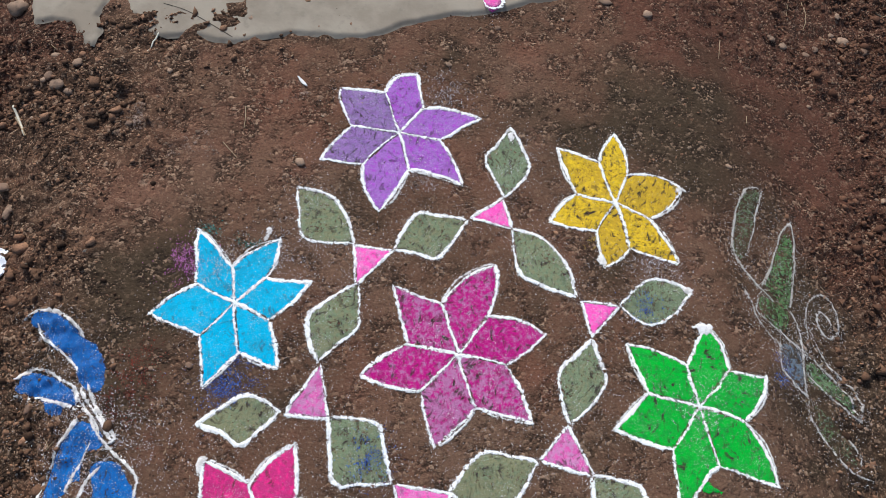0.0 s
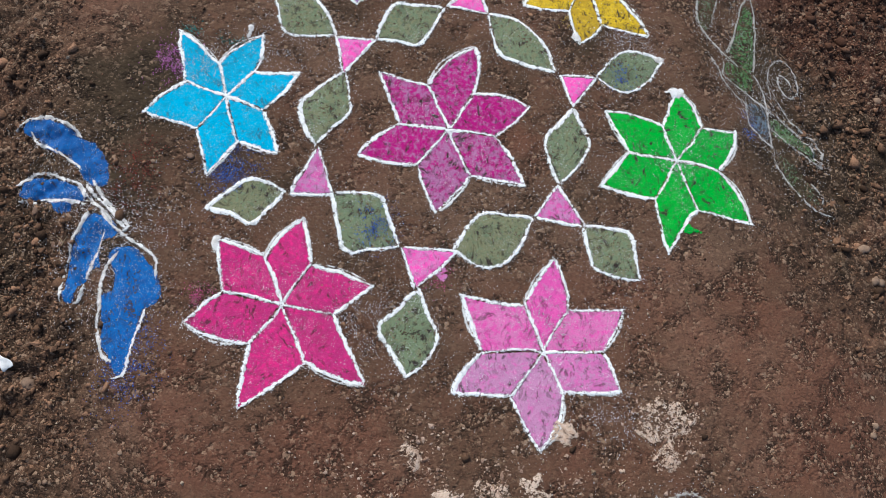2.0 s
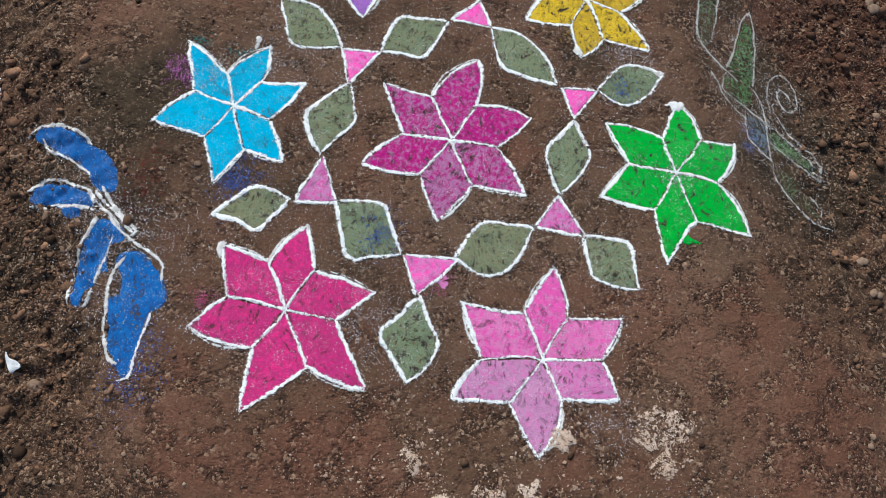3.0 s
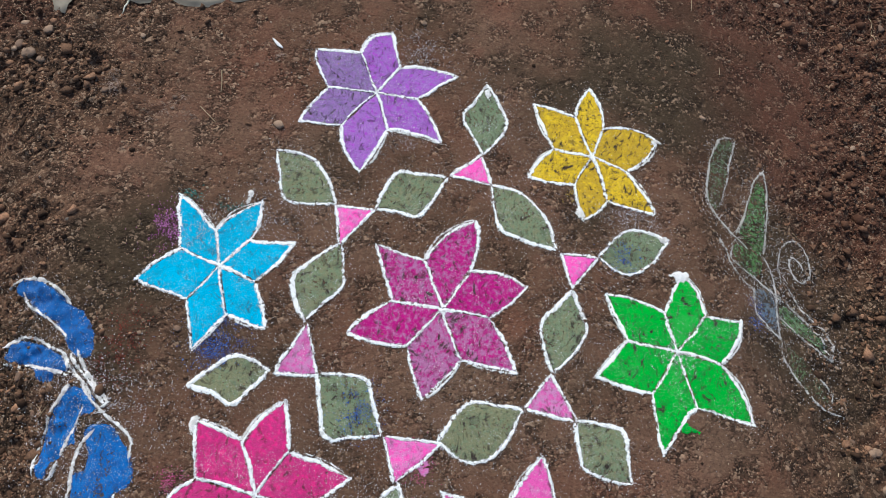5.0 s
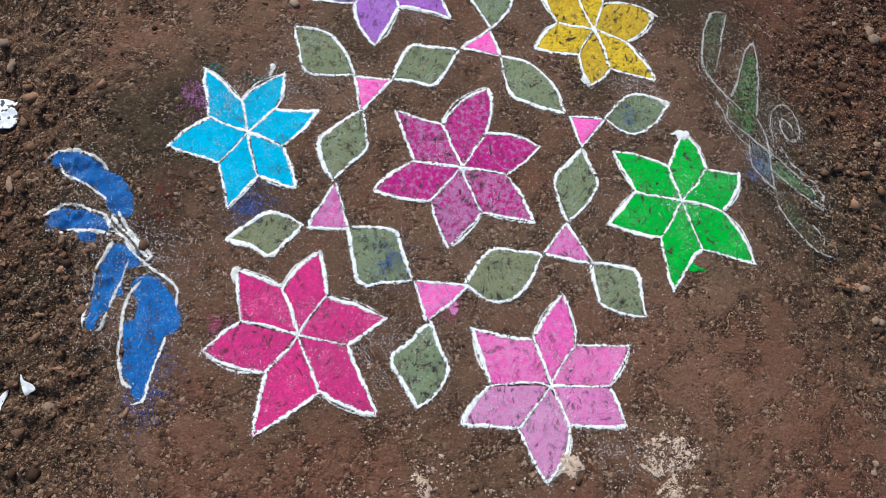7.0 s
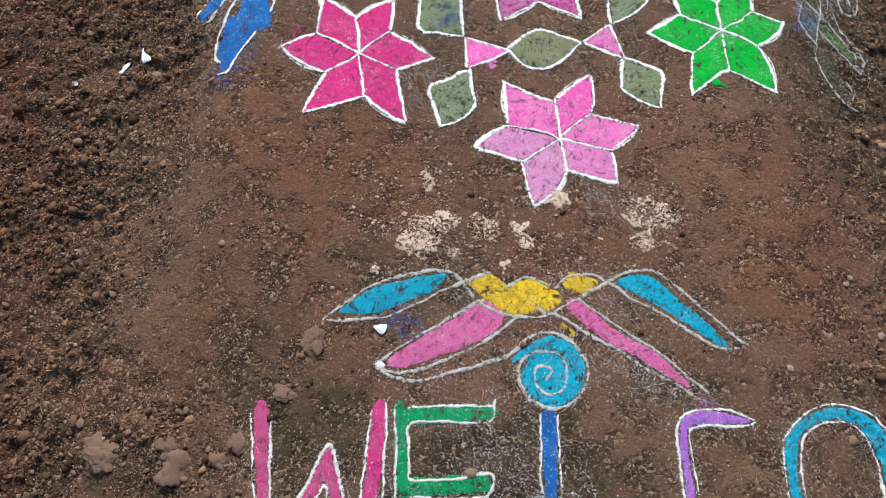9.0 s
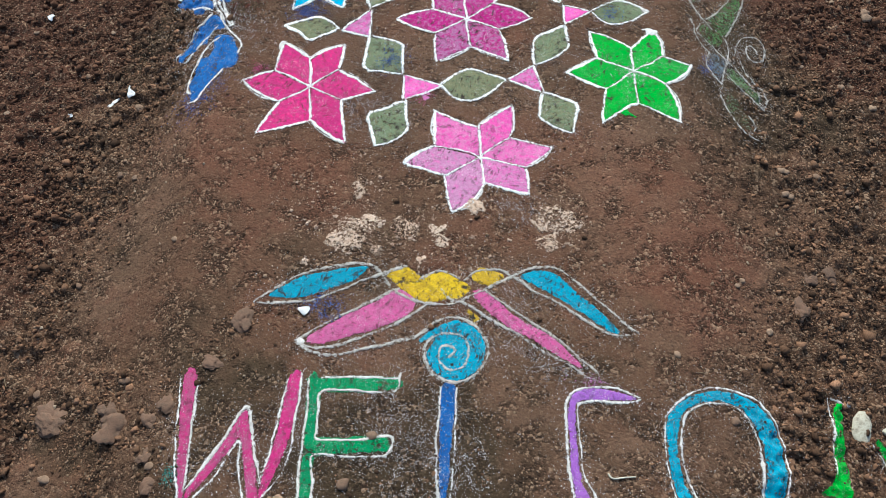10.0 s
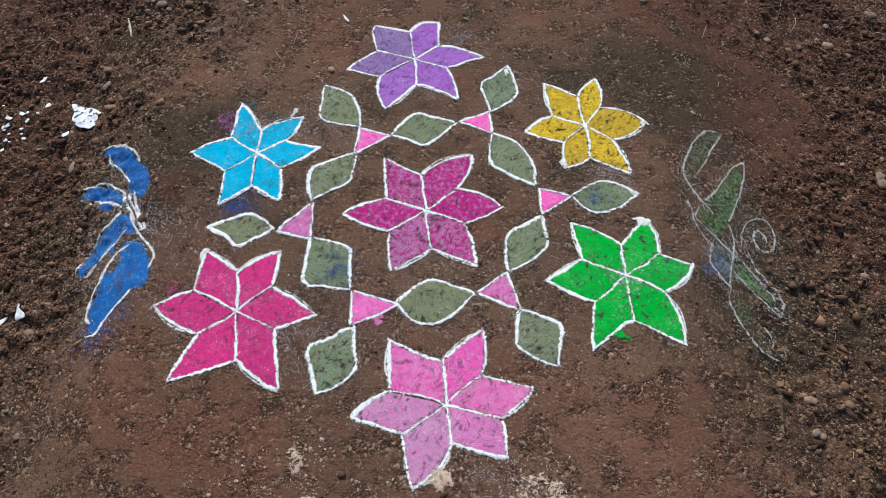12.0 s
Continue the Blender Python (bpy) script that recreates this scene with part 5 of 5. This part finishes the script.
scrap("paper_scrap", "torn white paper scrap with black print on loose soil", "litter", [(-1.221, -0.000), (-1.167, 0.005), (-1.100, -0.000), (-1.093, -0.036), (-1.097, -0.065), (-1.137, -0.073), (-1.182, -0.053), (-1.194, -0.027)], PAPER, 0.008, 81)
scrap("dried_petal", "curled white dried petal lying on soil", "litter", [(-0.878, -0.643), (-0.867, -0.658), (-0.845, -0.664), (-0.834, -0.675), (-0.845, -0.682), (-0.851, -0.691), (-0.864, -0.676), (-0.873, -0.663)], SHELL, 0.012, 83)
scrap("dried_petal", "narrow white dried sliver lying on soil", "litter", [(-0.914, -0.678), (-0.910, -0.682), (-0.912, -0.709), (-0.919, -0.725), (-0.925, -0.701)], SHELL, 0.006, 85)
scrap("paper_scrap", "small white paper bit on loose soil", "litter", [(-1.178, -0.085), (-1.166, -0.100), (-1.171, -0.117), (-1.184, -0.107)], SHELL, 0.006, 87)
scrap("paper_scrap", "folded white paper scrap beside a powder ribbon", "litter", [(0.065, -1.140), (0.089, -1.124), (0.094, -1.136), (0.090, -1.151), (0.074, -1.146)], SHELL, 0.005, 89)
for k, (c, w, h) in enumerate([((-1.439, 0.088), 0.016, 0.05), ((-1.341, -0.002), 0.014, 0.03), ((-1.413, -0.054), 0.03, 0.016), ((-1.427, -0.109), 0.02, 0.02), ((-1.355, -0.039), 0.012, 0.012), ((-1.415, -0.448), 0.03, 0.028),
                               ((-1.444, -0.083), 0.03, 0.014), ((-1.436, -0.160), 0.02, 0.012), ((-1.386, -0.050), 0.012, 0.014), ((-1.019, -0.796), 0.018, 0.012), ((-0.910, -0.725), 0.010, 0.022)]):
    scrap("plastic_scrap", "crumpled white plastic scrap in loose soil", "litter", [tuple(q) for q in blob(c, w * 0.42, h * 0.42, k * 2.9)[::5]], SHELL, 0.012, 90 + k)

r = np.random.default_rng(17)
nest = (-1.418, -0.124)
for k in range(16):
    c = (nest[0] + r.normal() * 0.045, nest[1] + r.normal() * 0.045)
    w = r.uniform(0.004, 0.009)
    scrap("plastic_scrap", "tiny white plastic fleck in loose soil", "litter", [tuple(q) for q in blob(c, w, w * r.uniform(0.6, 1.2), k * 3.3 + 1)[::5]], SHELL, 0.006, 140 + k)


def rod(name, label, pts, radius, material):
    p = spline(pts, False, 0.01)
    cu = bpy.data.curves.new(name, "CURVE")
    cu.dimensions, cu.bevel_depth, cu.bevel_resolution = "3D", radius, 2
    sp = cu.splines.new("POLY")
    sp.points.add(len(p) - 1)
    o = p[0]
    base = float(height(o[0], o[1]))
    for q, (x, y), k in zip(sp.points, p, range(len(p))):
        q.co = (x - o[0], y - o[1], float(height(x, y)) - base + radius * 1.3, 1)
        q.radius = 1.0 - 0.45 * k / len(p)
    cu.materials.append(material)
    me = bpy.data.meshes.new_from_object(bpy.data.objects.new("tmp", cu))
    ob = new(name, me)
    ob.location = (o[0], o[1], base)
    return tagged(ob, label, "twig")


rod("stick", "straight pale dry stick at the concrete edge", [(-0.977, 0.665), (-0.977, 0.627), (-0.976, 0.589)], 0.0026, TWIG)
rod("twig", "bent pale twig inside a purple powder letter", [(0.898, -1.191), (0.907, -1.197), (0.918, -1.194), (0.937, -1.181), (0.956, -1.171)], 0.0024, TWIG)
rod("twig", "thin dry straw stalk on the soil", [(0.822, 1.497), (0.836, 1.446), (0.824, 1.362)], 0.0013, STRAW)
rod("twig", "thin dry straw stalk on the soil", [(0.539, 1.162), (0.539, 1.087)], 0.0012, STRAW)
rod("twig", "thin dry straw stalk on the soil", [(-0.695, 0.386), (-0.645, 0.351)], 0.0012, STRAW)
rod("twig", "weathered grey stick on loose soil", [(-1.243, 0.342), (-1.186, 0.290)], 0.0036, STRAW)
rod("twig", "thin dry root lying on the red earth bank", [(1.085, 1.568), (1.152, 1.581), (1.218, 1.593), (1.297, 1.606)], 0.0022, STRAW)
rod("twig", "thin pale rootlet winding over loose soil", [(1.164, 1.411), (1.174, 1.315), (1.178, 1.206), (1.190, 1.105)], 0.0011, STRAW)
rod("twig", "thin pale rootlet winding over loose soil", [(0.755, 1.556), (0.768, 1.471), (0.769, 1.378)], 0.0012, STRAW)
rod("twig", "short curved dry twig on loose soil", [(-1.615, 0.197), (-1.598, 0.244), (-1.577, 0.280), (-1.516, 0.262)], 0.0020, STRAW)
rod("twig", "short curved dry twig on loose soil", [(-1.263, 0.370), (-1.189, 0.290)], 0.0036, TWIG)
rod("twig", "thin brown root in swept soil", [(-0.678, 0.504), (-0.666, 0.467), (-0.660, 0.440)], 0.0014, STRAW)
scrap("dried_petal", "torn pale leaf scrap on swept soil", "litter", [(-0.584, 0.637), (-0.568, 0.630), (-0.547, 0.612), (-0.564, 0.616)], SHELL, 0.006, 120)

# ---- a small ringed dot drawn on the concrete ----
ring_c = (-0.139, 1.049)
ring_at = spline([(ring_c[0] + 0.028 * math.cos(a), ring_c[1] + 0.028 * math.sin(a)) for a in np.linspace(0, 6.28, 12, endpoint=False)], True)
ring = thing("rangoli_dot", ring_c, "small pink powder dot ringed in white on concrete", "powder drawing")
part("dot_fill", powder_patch(ring_at, LIGHT_PINK, ring_c, lift=0.016), ring)
ring_line = part("dot_ring", powder_line(ring_at, 0.004, ring_c, 5, True), ring)
ring_line.location.z = 0.015

# ---- what nobody could count: crumbs, grit, grains, straw ----
def drawn_mask(x, y):
    hit = np.zeros(len(x), bool)
    for p in DRAWN:
        lo, hi = p.min(0), p.max(0)
        k = np.where((x > lo[0]) & (x < hi[0]) & (y > lo[1]) & (y < hi[1]))[0]
        if len(k):
            hit[k] |= inside_depth(x[k], y[k], p) > 0.001
    return hit


def swarm(name, label, x, y, size, material, solid, sink=0.25, seed=3):
    v, f = bits(x, y, size, solid, sink=sink, seed=seed)
    return tagged(new(name, mesh_from(name, v, f, material, {"ruddy": ruddy(v[:, 0], v[:, 1])}, smooth=solid == "clod")), label, name.replace("_", " "), kind="stuff")


def sprinkle(count, low, seed, clump=0.0):
    r = np.random.default_rng(seed)
    x, y = r.uniform(-1.75, 1.6, count), r.uniform(-2.05, 1.65, count)
    chance = low + (1 - low) * loose(x, y)
    for (lx, ly), a, b in LUMPS:
        chance = chance + 0.9 * np.exp(-((x - lx) ** 2 + (y - ly) ** 2) / (2 * (1.9 * a) ** 2))
    if clump:
        chance = chance * ramp(vnoise(x, y, 11, seed) + 0.5 * vnoise(x, y, 31, seed + 1), 0.75 - clump, 0.75 + clump)
    inside = drawn_mask(x, y)
    ok = (r.random(count) < chance * np.where(inside, 0.20, 1.0))
    return x[ok], y[ok], inside[ok], r


sx, sy, sin_, r = sprinkle(190000, 0.26, 11, 0.14)
size = np.clip(0.0015 * r.random(len(sx)) ** -0.42, 0.0015, 0.0065) * (0.75 + 0.6 * loose(sx, sy)) * np.where(sin_, 0.7, 1)
swarm("soil_crumbs", "loose brown soil crumbs strewn over the yard", sx, sy, size, CLOD, "crumb", seed=21)
sx, sy, sin_, r = sprinkle(36000, 0.05, 12, 0.35)
size = np.clip(0.0034 * r.random(len(sx)) ** -0.36, 0.0034, 0.0135) * (0.6 + 0.5 * loose(sx, sy)) * np.where(sin_, 0.4, 1)
swarm("soil_clods", "rough brown clods of crumbly soil", sx, sy, size, CLOD, "clod", seed=22)
sx, sy, sin_, r = sprinkle(15000, 0.55, 13)
size = np.clip(0.0010 * r.random(len(sx)) ** -0.4, 0.001, 0.0042)
swarm("pale_grit", "fine pale grit scattered on the soil", sx, sy, size, GRIT, "crumb", seed=23)

LIME_CRUMB = clod_material("lime_crumbs", (0.20, 0.11, 0.075), (0.62, 0.46, 0.36))
r = np.random.default_rng(51)
beds = np.array([(0.10, -0.84, 0.13, 0.07), (0.02, -0.74, 0.10, 0.08), (0.25, -0.80, 0.10, 0.06), (0.55, -0.62, 0.08, 0.07), (-0.05, -0.88, 0.12, 0.08), (0.40, -0.78, 0.12, 0.08)])
bed = beds[r.integers(0, len(beds), 4200)]
lx, ly = bed[:, 0] + r.normal(size=4200) * bed[:, 2] * 0.8, bed[:, 1] + r.normal(size=4200) * bed[:, 3] * 0.8
ok = (r.random(4200) < ramp(vnoise(lx, ly, 24, 52), 0.35, 0.75)) & ~drawn_mask(lx, ly)
lx, ly = lx[ok], ly[ok]
swarm("lime_crumbs", "pale peach lime crumbs broken over the soil", lx, ly, np.clip(0.0013 * r.random(len(lx)) ** -0.4, 0.0013, 0.005), LIME_CRUMB, "crumb", seed=53)

GRAIN = clod_material("white_powder_grains", (0.48, 0.44, 0.45), (0.84, 0.82, 0.84))
r = np.random.default_rng(31)
track = np.vstack(LINES)
pick = track[r.integers(0, len(track), 50000)]
off = r.normal(size=pick.shape) * (0.008 + 0.062 * r.random(len(pick)) ** 1.6)[:, None]
grains = pick + off
swarm("powder_grains", "stray white powder grains sprinkled round the drawing", grains[:, 0], grains[:, 1], r.uniform(0.0005, 0.0013, len(grains)), GRAIN, "crumb", sink=0.8, seed=24)

straws = []
r = np.random.default_rng(41)
sv, sf = [], []
for k in range(260):
    x, y = r.uniform(-1.6, 1.5), r.uniform(-1.9, 1.5)
    if r.random() > 0.25 + 0.75 * float(loose(x, y)) or drawn_mask(np.array([x]), np.array([y]))[0]:
        continue
    a, ln, w = r.uniform(0, 6.28), r.uniform(0.008, 0.026), r.uniform(0.0005, 0.0011)
    t = np.linspace(-0.5, 0.5, 5)
    bend = r.uniform(-0.25, 0.25)
    px, py = x + ln * (t * math.cos(a) - bend * t * t * math.sin(a)), y + ln * (t * math.sin(a) + bend * t * t * math.cos(a))
    pz = height(px, py) + 0.0022
    nx, ny = -math.sin(a) * w, math.cos(a) * w
    b0 = len(sv) * 15
    sv.append(np.concatenate([np.stack([px + nx, py + ny, pz], -1), np.stack([px - nx, py - ny, pz], -1), np.stack([px, py, pz + 1.4 * w], -1)]))
    for i in range(4):
        sf += [(b0 + i, b0 + i + 1, b0 + 11 + i, b0 + 10 + i), (b0 + 10 + i, b0 + 11 + i, b0 + 6 + i, b0 + 5 + i), (b0 + 5 + i, b0 + 6 + i, b0 + 1 + i, b0 + i)]
tagged(new("dry_straw", mesh_from("dry_straw", np.vstack(sv), sf, STRAW)), "short bits of dry straw strewn on soil", "straw", kind="stuff")
